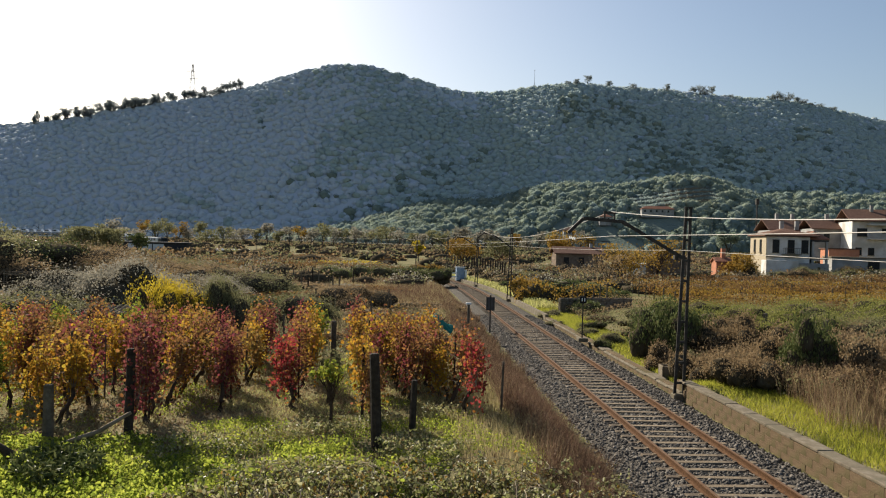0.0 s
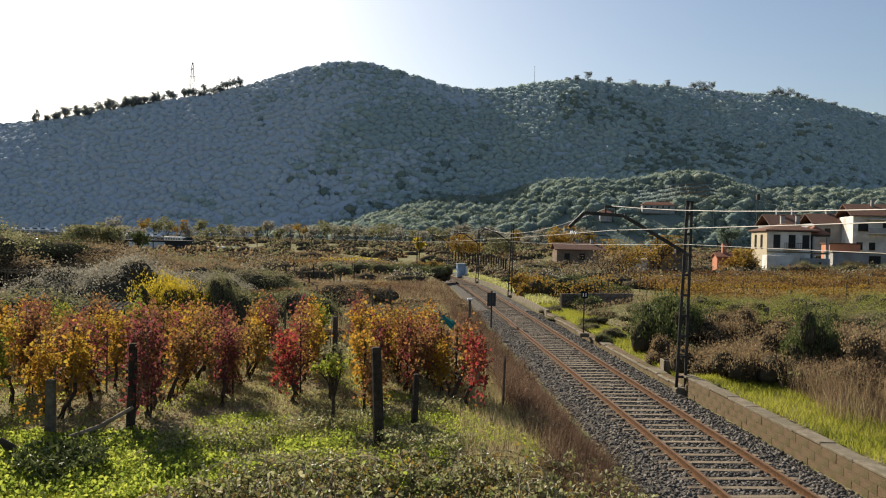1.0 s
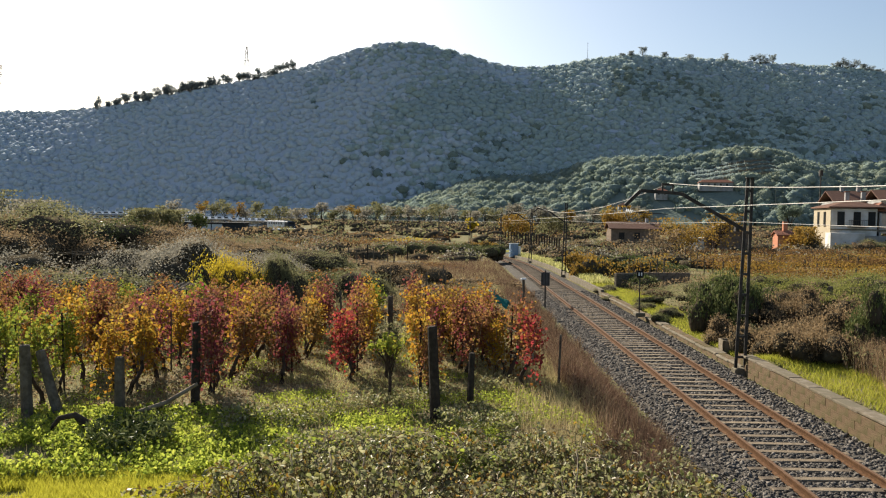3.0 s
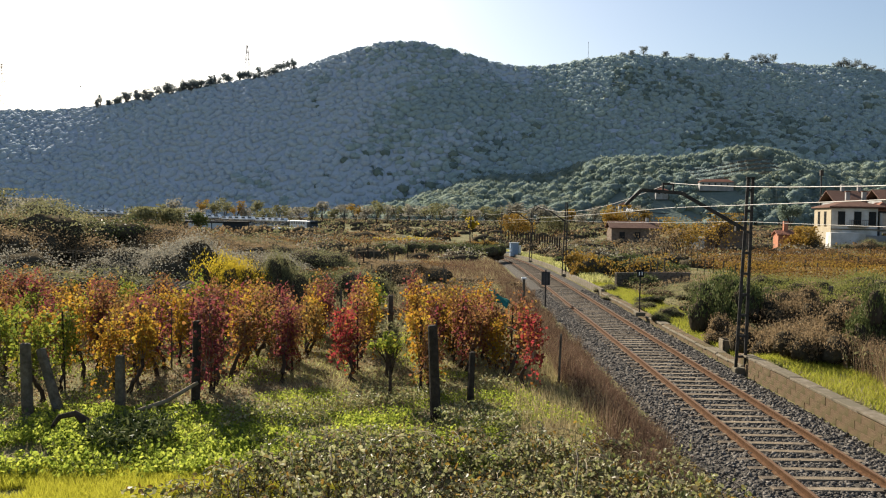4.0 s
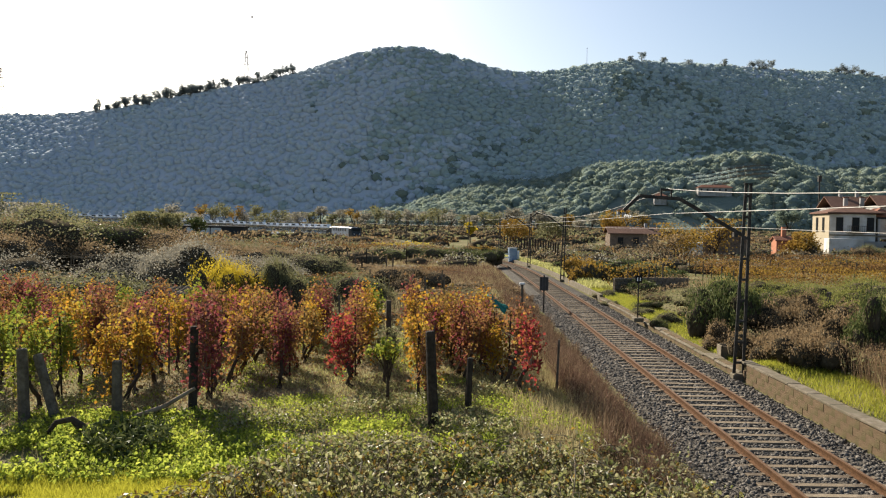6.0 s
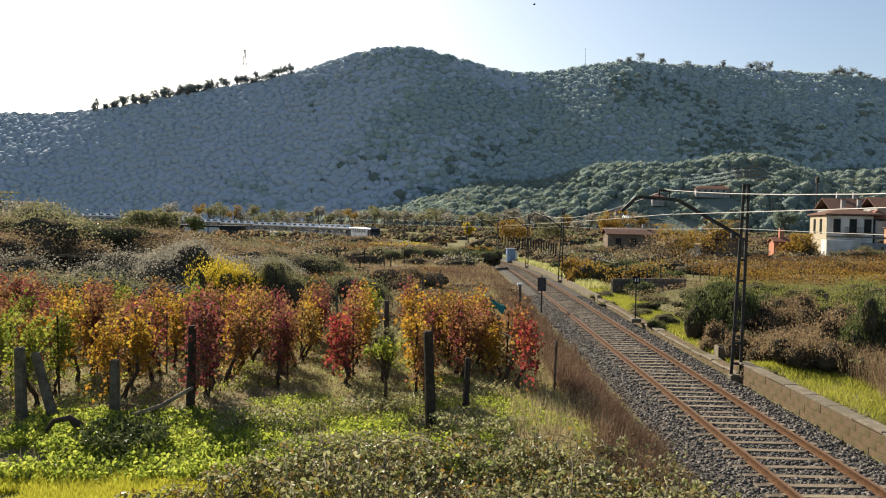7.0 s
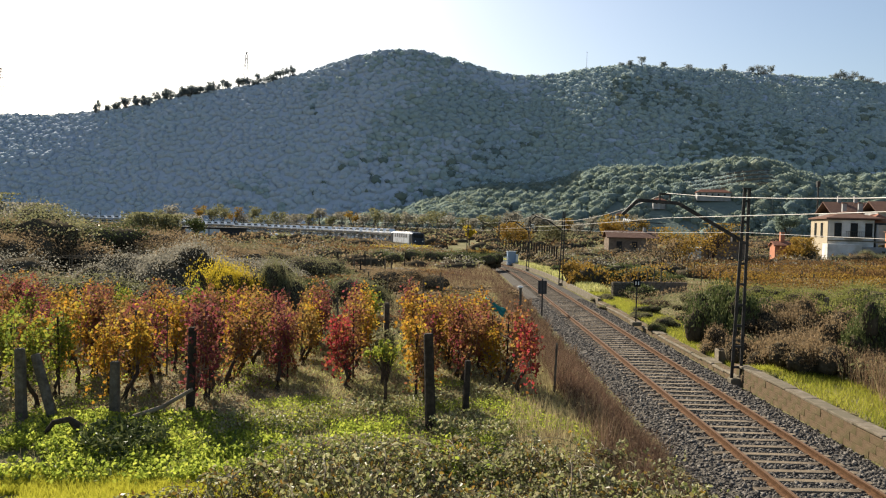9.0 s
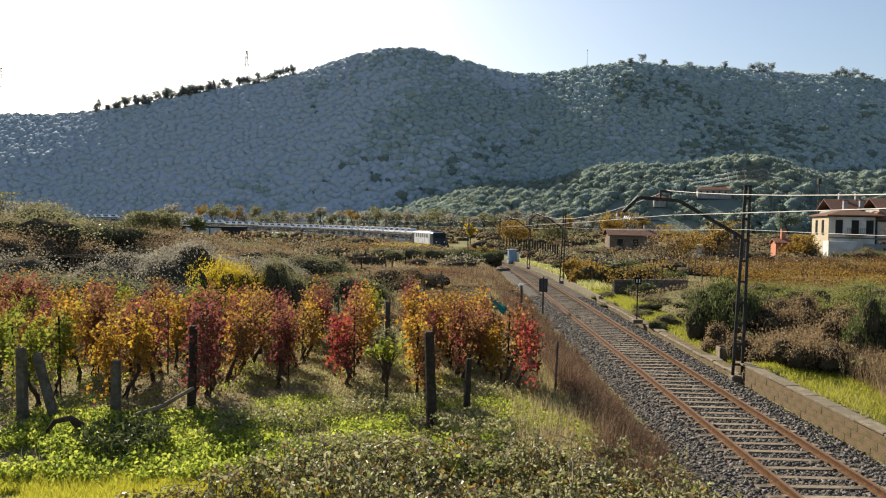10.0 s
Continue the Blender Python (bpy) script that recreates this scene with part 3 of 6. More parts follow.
# ---- vineyard ----
def vine_meshes(k):
    rng = np.random.default_rng(100 + k)
    tops = 1.40 + .34 * rng.random()
    # crooked trunk with two arms
    pts = [vec(0, 0, -.05)]
    for i in range(5):
        pts.append(pts[-1] + vec(rng.normal(0, .06), rng.normal(0, .08), .15))
    trunk = tube_mesh("trunk", pts, [.07, .055, .045, .042, .045, .035], M_BARK, 6)
    top = pts[-1]
    canes = bmesh.new()
    spots = []
    for i in range(11):
        a = top + vec(rng.normal(0, .06), rng.uniform(-.5, .5), rng.uniform(-.05, .2))
        b = a + vec(rng.normal(0, .10), rng.normal(0, .2), tops - a.z + rng.normal(0, .17))
        add_rod(canes, top, a, .018, .012, 4)
        add_rod(canes, a, b, .008, .004, 3)
        if i % 3 == 0:
            c = a + vec(rng.normal(0, .15), rng.normal(0, .15), -rng.uniform(.15, .45))
            add_rod(canes, a, c, .007, .004, 3)
            spots += [(np.array(a) * (1 - t) + np.array(c) * t) for t in np.linspace(.3, 1, 7)]
        spots += [(np.array(a) * (1 - t) + np.array(b) * t) for t in np.linspace(.05, 1, 17)]
    spots = np.repeat(np.array(spots), 6, 0)
    # leaves bunch round the nodes, with gaps between the bunches
    spots = spots + rng.normal(0, 1, spots.shape) * [.105, .16, .10]
    gap = wavy(spots[:, 1] * 7 + spots[:, 0] * 5, spots[:, 2] * 7, k) > -.38
    spots = spots[gap & (rng.random(len(spots)) < .72)]
    return trunk, canes, leaves("foliage", spots, .045 + .05 * rng.random(len(spots)), V_MIXED, rng, .8, .95)


ROW_X = [-16.8, -15.1, -13.4, -11.7, -10.0, -8.3, -6.65, -4.95, -3.56, -1.84, .11, 2.0, 1.0]
ROW_START = [23.5, 22, 20.5, 19, 17.6, 16.3, 16.2, 16.3, 19.2, 19.3, 17.3, 18.2, 20.2]
ROW_END = [32, 32, 32, 32, 32, 32, 32, 31.5, 31.5, 31, 30, 27.5, 28.5]


def row_at(i, y):
    return ROW_X[i] + 1.0 - .068 * y


def make_vines():
    kinds = {"y": (V_YELLOW, "grapevine with golden-yellow autumn leaves"), "g": (V_GREEN, "grapevine with yellow-green leaves"), "m": (V_MAROON, "grapevine with dark maroon leaves"),
             "r": (V_RED, "grapevine with crimson leaves"), "o": (V_ORANGE, "grapevine with orange-brown leaves"), "x": (V_MIXED, "grapevine with mottled brown and yellow leaves")}
    plan = ["oxgyxxymg", "omxxgyxomx", "gyxomxgoxmx", "gyxxgmyoxmyx", "ggyxmxgmox", "ggyxmxoxmyxg", "yyxomymxoxmxoy", "mmmxyxmxoxymo", "mxoxoyxmoxyx", "rmxyoxmoyxgo", "xyxmyxoxyo", "rxyxmxyoxyo", "xmxyxoxm"]
    masters = []
    for k in range(7):
        t, c, f = vine_meshes(k)
        cm = bpy.data.meshes.new("cane")
        c.to_mesh(cm)
        c.free()
        cm.materials.append(M_TWIG)
        masters.append((t, cm, f))
    tinted = {}
    rr = random.Random(3)
    for i in range(len(ROW_X)):
        y, j = ROW_START[i] * 1.0, 0
        while y < ROW_END[i]:
            ch = plan[i][j % len(plan[i])]
            mat, lab = kinds[ch]
            k = rr.randrange(7)
            if (k, ch) not in tinted:
                f = masters[k][2].copy()
                f.materials[0] = mat
                tinted[(k, ch)] = f
            x = row_at(i, y) + rr.uniform(-.08, .08)
            v = thing("grapevine", lab + " on a crooked trunk", "vine", Matrix.Translation((x, y, gz(x, y))) @ pose(0, 0, 0, 0, 0, rr.choice([0, 180]) + rr.uniform(-12, 12) + 4) @ Matrix.Scale(rr.uniform(.86, 1.14), 4), "grapevines of the near vineyard")
            part("trunk", masters[k][0], M_BARK, v)
            tagged(part("cane", masters[k][1], M_TWIG, v), kind="stuff")
            part("foliage", tinted[(k, ch)], mat, v)
            y += rr.uniform(.85, 1.1)
            j += 1


make_vines()


def post(name, x, y, tall, r, mat, label, lean=(0, 0), seg=7, group="posts of the vineyard"):
    bm = rod((0, 0, -.25), (lean[0] * tall, lean[1] * tall, tall), r * 1.05, r * .92, seg)
    bmesh.ops.bevel(bm, geom=[e for e in bm.edges if e.calc_face_angle(0) > 1.2], offset=r * .2, segments=1, affect="EDGES")
    ob = part(name, bm, mat)
    ob.location = (x, y, gz(x, y))
    return tagged(ob, label, "post", group)


def make_posts():
    post("vine_post", -.07, 15.3, 1.92, .105, M_POST, "thick black tarred end post of a vine row", (-.055, 0), 8)
    post("vine_post", .64, 16.7, 1.12, .075, M_POST, "short dark wooden post beside a vine row", (.03, 0))
    post("vine_post", -8.0, 15.1, 1.42, .11, M_GREYPOST, "weathered grey end post of a vine row", (-.04, 0), 8)
    post("vine_post", -7.35, 15.15, 1.25, .10, M_GREYPOST, "leaning grey brace post of a vine row", (-.40, .1), 7)
    post("vine_post", -6.3, 15.3, 1.1, .10, M_GREYPOST, "grey wooden post under golden vine leaves")
    post("vine_post", -4.95, 15.7, 1.75, .09, M_POST, "dark wooden post among maroon vine leaves", (.02, 0))
    post("vine_stake", 2.85, 18.8, 1.25, .03, M_GREYPOST, "thin grey stake at the edge of the vineyard", (.03, 0))
    post("vine_stake", -.45, 17.6, 1.75, .035, M_POST, "thin dark stake in a vine row")
    post("vine_post", -1.75, 26.8, 1.75, .10, M_GREYPOST, "pale grey concrete post at the far end of a row")
    rr = random.Random(8)
    for i in range(len(ROW_X)):
        y = ROW_START[i] + 1.2
        while y < ROW_END[i]:
            x = row_at(i, y)
            post("vine_stake", x + .05, y, rr.uniform(1.5, 1.95), .025, M_POST if rr.random() < .7 else M_GREYPOST, "slim wooden stake holding up the vines", (rr.uniform(-.04, .04), 0), 5)
            y += rr.uniform(2.2, 3.2)
        for z in (.75, 1.35):
            a, b = row_at(i, ROW_START[i]), row_at(i, ROW_END[i])
            tagged(new("trellis_wire", tube_mesh("trellis_wire", catenary((a, ROW_START[i], gz(a, ROW_START[i]) + z), (b, ROW_END[i], gz(b, ROW_END[i]) + z), .05, 5), .004, M_STEEL, 4)), "thin steel trellis wire along a vine row", "wire", "trellis wires")
    # fallen branch and gnarled stump in front of the rows
    tagged(new("fallen_branch", tube_mesh("fallen_branch", [(-5.9, 14.9, gz(-5.9, 14.9) + .05), (-5.3, 15.1, 1.15), (-4.8, 15.4, 1.45)], [.05, .045, .035], M_TWIG, 6)), "grey fallen branch propped against a vine post", "branch")
    tagged(new("gnarled_vine", tube_mesh("gnarled_vine", [(-6.35, 13.9, .75), (-6.35, 13.9, 1.05), (-6.5, 13.85, 1.2), (-6.75, 13.8, 1.15), (-6.9, 13.8, .95)], [.11, .10, .06, .05, .035], M_BARK, 7)), "gnarled old vine stump with a bent arm", "stump")


make_posts()


# ---- ground cover near the camera ----
def scatter(n, x0, x1, y0, y1, rng, keep=None):
    x, y = x0 + (x1 - x0) * rng.random(n), y0 + (y1 - y0) * rng.random(n)
    if keep is not None:
        k = keep(x, y)
        x, y = x[k], y[k]
    return np.stack([x, y, ground_z(x, y)], 1)


def stuff(name, me, label, category):
    return tagged(new(name, me), label, category, kind="stuff")


def cover():
    rng = np.random.default_rng(21)
    left_of = lambda lo, hi: (lambda x, y: (lambda u: (u > lo) & (u < hi))(x - 7.2 - .021 * y))
    # bright grass at the foot of the bridge
    p = scatter(110000, -10.5, -1.2, 8.8, 12.6, rng, lambda x, y: (y < 12.3 - .25 * np.abs(x + 5) + .5 * wavy(x * 2, y * 2, 4)) & (wavy(x * 3, y * 3, 9) > -.55))
    stuff("grass", blades("grass", p, .06 + .11 * rng.random(len(p)), G_BRIGHT, rng, .0045), "bright yellow-green grass on the bank", "grass")
    # weed carpet in front of the rows
    c = scatter(2300, -11, 1.2, 11.7, 15.5, rng, lambda x, y: (wavy(x * 2.1, y * 2.1, 5) > -.55) & ((x < -4.2 + .55 * (y - 9)) | (rng.random(len(x)) < .15)))
    tall = (.10 + .22 * rng.random(len(c)) ** 1.5) * (1 - .4 * smooth01((c[:, 1] - 12.8) / 1.5))
    p = np.repeat(c, 26, 0)
    off = rng.normal(0, .11, p.shape)
    p = p + off * [1, 1, 0]
    p[:, 2] += np.repeat(tall, 26) * (.25 + .9 * rng.random(len(p))) * np.exp(-(off[:, 0] ** 2 + off[:, 1] ** 2) * 14)
    q = scatter(5500, -11, 1.5, 11.6, 15.6, rng, lambda x, y: wavy(x * 2.4, y * 2.2, 12) > .0)
    q[:, 2] += .02 + .2 * rng.random(len(q))
    stuff("dull_weeds", leaves("dull_weeds", q, .04 + .06 * rng.random(len(q)), B_DARK, rng, 0, .6), "dull dark green weeds in front of the vines", "weeds")
    q = scatter(5000, -11, 1.5, 12.2, 15.6, rng)
    stuff("dry_stalks", blades("dry_stalks", q, .08 + .22 * rng.random(len(q)) ** 2, G_DRY, rng, .0016, .4), "dry straw stalks among the weeds", "grass")
    stuff("weeds", leaves("weeds", p, .035 + .055 * rng.random(len(p)), B_LIME, rng, -.1, .75), "leafy green weeds in front of the vines", "weeds")
    p = scatter(1800, -6.1, -4.6, 12.6, 14.2, rng, lambda x, y: ((x + 5.35) / .75) ** 2 + ((y - 13.4) / .75) ** 2 < 1)
    p[:, 2] += .05 + .32 * rng.random(len(p))
    stuff("dark_weeds", leaves("dark_weeds", p, .07 + .07 * rng.random(len(p)), B_DARK, rng, 0, .35), "dark feathery weed clump on the bank", "weeds")
    # vineyard floor: thin grass and litter
    p = scatter(60000, -17, 4.2, 15.5, 32, rng, lambda x, y: (wavy(x * 3.1, y * 2.6, 3) > -.1) & ((x > -3.7 - .068 * (y - 16)) | (rng.random(len(x)) < .3)))
    stuff("thin_grass", blades("thin_grass", p, .05 + .09 * rng.random(len(p)), G_ALLEY, rng, .007, .9), "thin short grass between the vine rows", "grass")
    p = scatter(24000, -17, 4.2, 14.5, 31, rng, lambda x, y: x > -.62 * y - 1)
    stuff("dry_stubble", blades("dry_stubble", p, .05 + .13 * rng.random(len(p)), G_DRY, rng, .006, .8), "dry straw stubble between the vine rows", "grass")
    p = scatter(32000, -17, 4.2, 14.5, 31, rng)
    p[:, 2] += .015
    stuff("leaf_litter", leaves("leaf_litter", p, .05 + .05 * rng.random(len(p)), B_BROWN, rng, 0, .8, True), "brown fallen leaves between the vine rows", "leaf litter")
    p = scatter(48000, -14, 4.2, 15.6, 30, rng, lambda x, y: wavy(x * 2.6, y * 1.5, 9) > .3)
    p[:, 2] += .02 + .12 * rng.random(len(p))
    stuff("low_weeds", leaves("low_weeds", p, .03 + .04 * rng.random(len(p)), B_LIME, rng, 0, .7, True), "low green weeds between the vine rows", "weeds")
    # dry grass and rusty weeds on the slope to the ballast
    p = scatter(90000, 1.5, 9, 12.5, 62, rng, left_of(-6.2, -3.6))
    stuff("dry_grass", blades("dry_grass", p, (.12 + .28 * rng.random(len(p))) * (1 + .4 * wavy(p[:, 0], p[:, 1], 2)), G_DRY, rng, .0028 + .0001 * p[:, 1:2], .30), "tall straw-coloured dry grass beside the track", "grass")
    p = scatter(110000, 1.5, 9, 11, 62, rng, lambda x, y: (lambda u: (u > -4.6) & (u < -2.5 + .4 * wavy(x * 2.3, y * 1.7, 3)))(x - 7.2 - .021 * y))
    stuff("rusty_weeds", blades("rusty_weeds", p, (.14 + .48 * rng.random(len(p))) * (1 + .5 * wavy(p[:, 0] * 1.3, p[:, 1], 6)), G_RUST, rng, .0034 + .00012 * p[:, 1:2], .32), "rusty brown dead weeds along the ballast", "weeds")
    w = scatter(26000, -3, 9, 56, 100, rng, lambda x, y: (lambda u: (u > -9) & (u < -2.7))(beside(x, y)[0]))
    stuff("rusty_weeds", blades("rusty_weeds", w, .2 + .45 * rng.random(len(w)), G_RUST, rng, .014, .3), "rusty brown dead weeds by the far track", "weeds")
    w = scatter(16000, -3, 9, 56, 100, rng, lambda x, y: (lambda u: (u > -10) & (u < -3.2))(beside(x, y)[0]))
    stuff("dry_grass", blades("dry_grass", w, .2 + .4 * rng.random(len(w)), G_DRY, rng, .014, .3), "straw-coloured dry grass by the far track", "grass")
    q = p[rng.random(len(p)) < .45]
    q = q + np.stack([0 * q[:, 0], 0 * q[:, 0], .1 + .38 * rng.random(len(q))], 1)
    stuff("seed_heads", leaves("seed_heads", q, .03 + .04 * rng.random(len(q)), G_RUST, rng, 0, .5, True), "withered seed heads on the dead weeds", "weeds")
    # grass strip behind the wall
    p = scatter(110000, 8, 14, 13, 62, rng, lambda x, y: (lambda u: (u > 2.72) & (u < 5.4 + .5 * wavy(x, y, 3)))(x - 7.2 - .021 * y))
    stuff("verge_grass", blades("verge_grass", p, .08 + .16 * rng.random(len(p)), G_VERGE, rng, .007, .5), "lush yellow-green grass behind the retaining wall", "grass")
    s = 80 + 70 * rng.random(9000)
    c = np.array([on_track(a, b)[0][:] for a, b in zip(s, 2.9 + 2.2 * rng.random(9000))])
    c[:, 2] = ground_z(c[:, 0], c[:, 1])
    stuff("verge_grass", blades("verge_grass", c, .2 + .4 * rng.random(len(c)), G_ALLEY, rng, .05, .4), "yellow-green grass along the far verge", "grass")
    # bramble thicket near the camera: arching canes with leaves along them
    inside = lambda x, y: (x > -3.9 + .5 * (y - 9) + .6 * wavy(x * 2, y * 2, 1)) & (x - 7.2 - .02 * y < -2.9) & (y < 13.5 - .12 * np.abs(x - 2) + .6 * wavy(x * 2.2, y, 8))
    p = scatter(4500, -4.6, 6.2, 8.6, 14.8, rng, inside)
    p[:, 2] += .18 * rng.random(len(p)) * (1 + .6 * wavy(p[:, 0] * 2.4, p[:, 1] * 2.2, 2))
    stuff("bramble_floor", leaves("bramble_floor", p, .04 + .04 * rng.random(len(p)), B_BRAMBLE, rng, 0, .75), "low bramble leaves under the canes", "brambles")
    roots = scatter(2400, -4.6, 6.2, 8.6, 14.8, rng, inside)
    n, m = len(roots), 9
    a = rng.random(n) * 6.28
    l = .3 + .7 * rng.random(n)
    hgt = (.18 + .22 * rng.random(n) + .65 * smooth01((11.8 - roots[:, 1]) / 3) * rng.random(n)) * (1 + .8 * wavy(roots[:, 0] * 1.9, roots[:, 1] * 1.7, 2))
    for bx, by, more in ((-2.3, 12.4, 1.1), (-.6, 10.9, .9), (1.6, 12.0, .7), (3.2, 10.8, .8)):
        hgt = hgt * (1 + more * np.exp(-((roots[:, 0] - bx) ** 2 + (roots[:, 1] - by) ** 2) / .7))
    t = np.linspace(0, 1.05, m)
    line = np.stack([roots[:, 0:1] + l[:, None] * t * np.cos(a)[:, None] + rng.normal(0, .02, (n, m)), roots[:, 1:2] + l[:, None] * t * np.sin(a)[:, None] + rng.normal(0, .02, (n, m)), roots[:, 2:3] + hgt[:, None] * (2.1 * t - 1.5 * t * t)], -1)
    tri = np.array([(-.005, 0, 0), (.004, .004, 0), (0, -.002, .007)])
    co = (line[:, :, None] + tri).reshape(-1, 3)
    q = []
    for i in range(m - 1):
        for j in range(3):
            q.append([i * 3 + j, i * 3 + (j + 1) % 3, i * 3 + 3 + (j + 1) % 3, i * 3 + 3 + j])
    q = (np.arange(n)[:, None, None] * (m * 3) + np.array(q)).reshape(-1, 4)
    stuff("bramble_canes", fast_mesh("bramble_canes", co, q, M_BARK), "thin arching bramble canes", "brambles")
    dead = np.arange(n) % 7 == 0
    stuff("dead_canes", fast_mesh("dead_canes", (line[dead][:, :, None] * [1, 1, 1] + [0, 0, .10] + tri * 1.3).reshape(-1, 3), q[: dead.sum() * (m - 1) * 3], M_DEADCANE), "pale dead bramble canes", "brambles")
    w = line[::5, 4:].reshape(-1, 3) + rng.normal(0, .05, (len(line[::5]) * (m - 4), 3))
    stuff("withered_leaves", leaves("withered_leaves", w, .04 + .05 * rng.random(len(w)), B_AUTUMN, rng, .2, .7), "yellow and withered leaves among the brambles", "brambles")
    p = np.repeat(line[:, 2:].reshape(-1, 3), 3, 0)
    p = p[rng.random(len(p)) < .12 + .8 * (wavy(p[:, 0] * 2.7, p[:, 1] * 2.9, 6) + .6 * wavy(p[:, 0] * 7, p[:, 1] * 7, 9) > -.15)]
    p = p + rng.normal(0, .035, p.shape)
    stuff("brambles", leaves("brambles", p, .038 + .055 * rng.random(len(p)), B_BRAMBLE, rng, .1, .7), "pale green bramble thicket with withered leaves", "brambles")
    p = scatter(26000, -4, 3.4, 12.4, 17.5, rng, lambda x, y: (wavy(x * 2.9, y * 2.3, 28) > .0) & (x - 7.2 - .021 * y < -4.4))
    p[:, 2] += .01 + .14 * rng.random(len(p))
    stuff("weeds", leaves("weeds", p, .025 + .035 * rng.random(len(p)), B_LIME, rng, -.2, .7, True), "fresh green weeds before the vine rows", "weeds")
    # taller pale weeds reaching into the rows
    p = scatter(26000, -4.6, 2.0, 13.2, 18.0, rng, lambda x, y: (wavy(x * 2.3, y * 2.0, 18) > .12) & (x > -4.4 + .35 * (y - 14)))
    p[:, 2] += (.04 + .22 * rng.random(len(p)) ** 1.3) * (1 + .8 * wavy(p[:, 0] * 1.7, p[:, 1] * 1.9, 19))
    stuff("pale_weeds", leaves("pale_weeds", p, .035 + .045 * rng.random(len(p)), B_BRAMBLE, rng, .1, .6), "pale leafy weeds at the foot of the vine rows", "weeds")
    # dense rust-brown growth between the brambles and the ballast
    p = scatter(80000, 1.5, 7, 11, 30, rng, lambda x, y: (lambda u: (u > -4.3 + .5 * wavy(x * 2, y * 2, 4)) & (u < -2.75 + .3 * wavy(x * 2.3, y * 1.7, 3)) & (wavy(x * 4, y * 3.3, 13) > -.2))(x - 7.2 - .021 * y))
    hh = (.18 + .42 * rng.random(len(p))) * (1 + .45 * wavy(p[:, 0] * 2.1, p[:, 1] * 1.6, 16))
    stuff("rusty_weeds", blades("rusty_weeds", p, hh, G_RUSTRED, rng, .0042, .34), "dense rust-red dead weeds above the ballast", "weeds")
    q = np.repeat(p[::3], 2, 0)
    q = q + rng.normal(0, .04, q.shape)
    q[:, 2] += np.repeat(hh[::3], 2) * (.4 + .6 * rng.random(len(q)))
    stuff("seed_heads", leaves("seed_heads", q, .025 + .035 * rng.random(len(q)), G_RUSTRED, rng, 0, .5, True), "withered rust-red seed heads", "weeds")
    # rough grass and rusty growth over the field beyond the vineyard
    for mat, n, sd, hg, lab in ((G_RUSTRED, 42000, 41, .55, "rust-brown rough grass in the overgrown field"), (G_DRY, 30000, 43, .5, "straw-coloured rough grass in the overgrown field")):
        p = scatter(n, -15, 6.5, 32, 92, rng, lambda x, y: (beside(x, y)[0] < -4.2) & (wavy(x * .35, y * .22, sd) > -.25) & (x > -.2 * y - 1))
        stuff("rough_grass", blades("rough_grass", p, (.15 + hg * rng.random(len(p))) * (1 + .5 * wavy(p[:, 0] * .6, p[:, 1] * .5, sd)), mat, rng, .006 + .00012 * p[:, 1:2], .4), lab, "grass")
    # weeds and dry growth behind the brush right of the line
    for mat, n, w, lab in ((B_OLIVE, 26000, 5, "low olive weeds in the rough field"), (B_BROWN, 26000, 6, "withered brown weeds in the rough field")):
        p = scatter(n, 11.5, 34, 22, 64, rng, lambda x, y: (x - 7.2 - .021 * y > 4.6) & (wavy(x * .5, y * .5, w) > -.3))
        p[:, 2] += (.1 + .55 * rng.random(len(p))) * (1 + .5 * wavy(p[:, 0] * .9, p[:, 1] * .9, w))
        stuff("field_weeds", leaves("field_weeds", p, .06 + .10 * rng.random(len(p)), mat, rng, 0, .6, True), lab, "weeds")
    for mat, n, w, tint in ((G_STEM, 26000, 15, "tan"), (G_DRY, 9000, 17, "straw-coloured")):
        p = scatter(n, 11.4, 24, 17, 34, rng, lambda x, y: (x - 7.2 - .021 * y > 4.5 + .4 * wavy(x, y, 4)) & (wavy(x * .8, y * .8, w) > -.45))
        stuff("dry_stems", blades("dry_stems", p, (.4 + .8 * rng.random(len(p))) * (1 + .4 * wavy(p[:, 0] * .7, p[:, 1] * .7, 4)), mat, rng, .005, .25), "tall " + tint + " dry stems of the trackside brush", "weeds")
    p = scatter(16000, 11.4, 24, 17, 34, rng, lambda x, y: (x - 7.2 - .021 * y > 5.0) & (wavy(x * .8, y * .8, 25) > -.2))
    p[:, 2] += .3 + 1.0 * rng.random(len(p))
    stuff("dry_leaves", leaves("dry_leaves", p, .04 + .05 * rng.random(len(p)), B_BROWN, rng, 0, .5), "withered tan leaves on the dry stems", "weeds")
    p = scatter(30000, -24, 6, 29, 48, rng, lambda x, y: (x - 7.2 - .021 * y < -4.5) & (x > -.62 * y))
    p[:, 2] += (.05 + .4 * rng.random(len(p))) * (1 + .5 * wavy(p[:, 0] * .9, p[:, 1] * .9, 3))
    stuff("field_weeds", leaves("field_weeds", p, .06 + .08 * rng.random(len(p)), B_OLIVE, rng, 0, .6, True), "low olive weeds beyond the vineyard", "weeds")


cover()


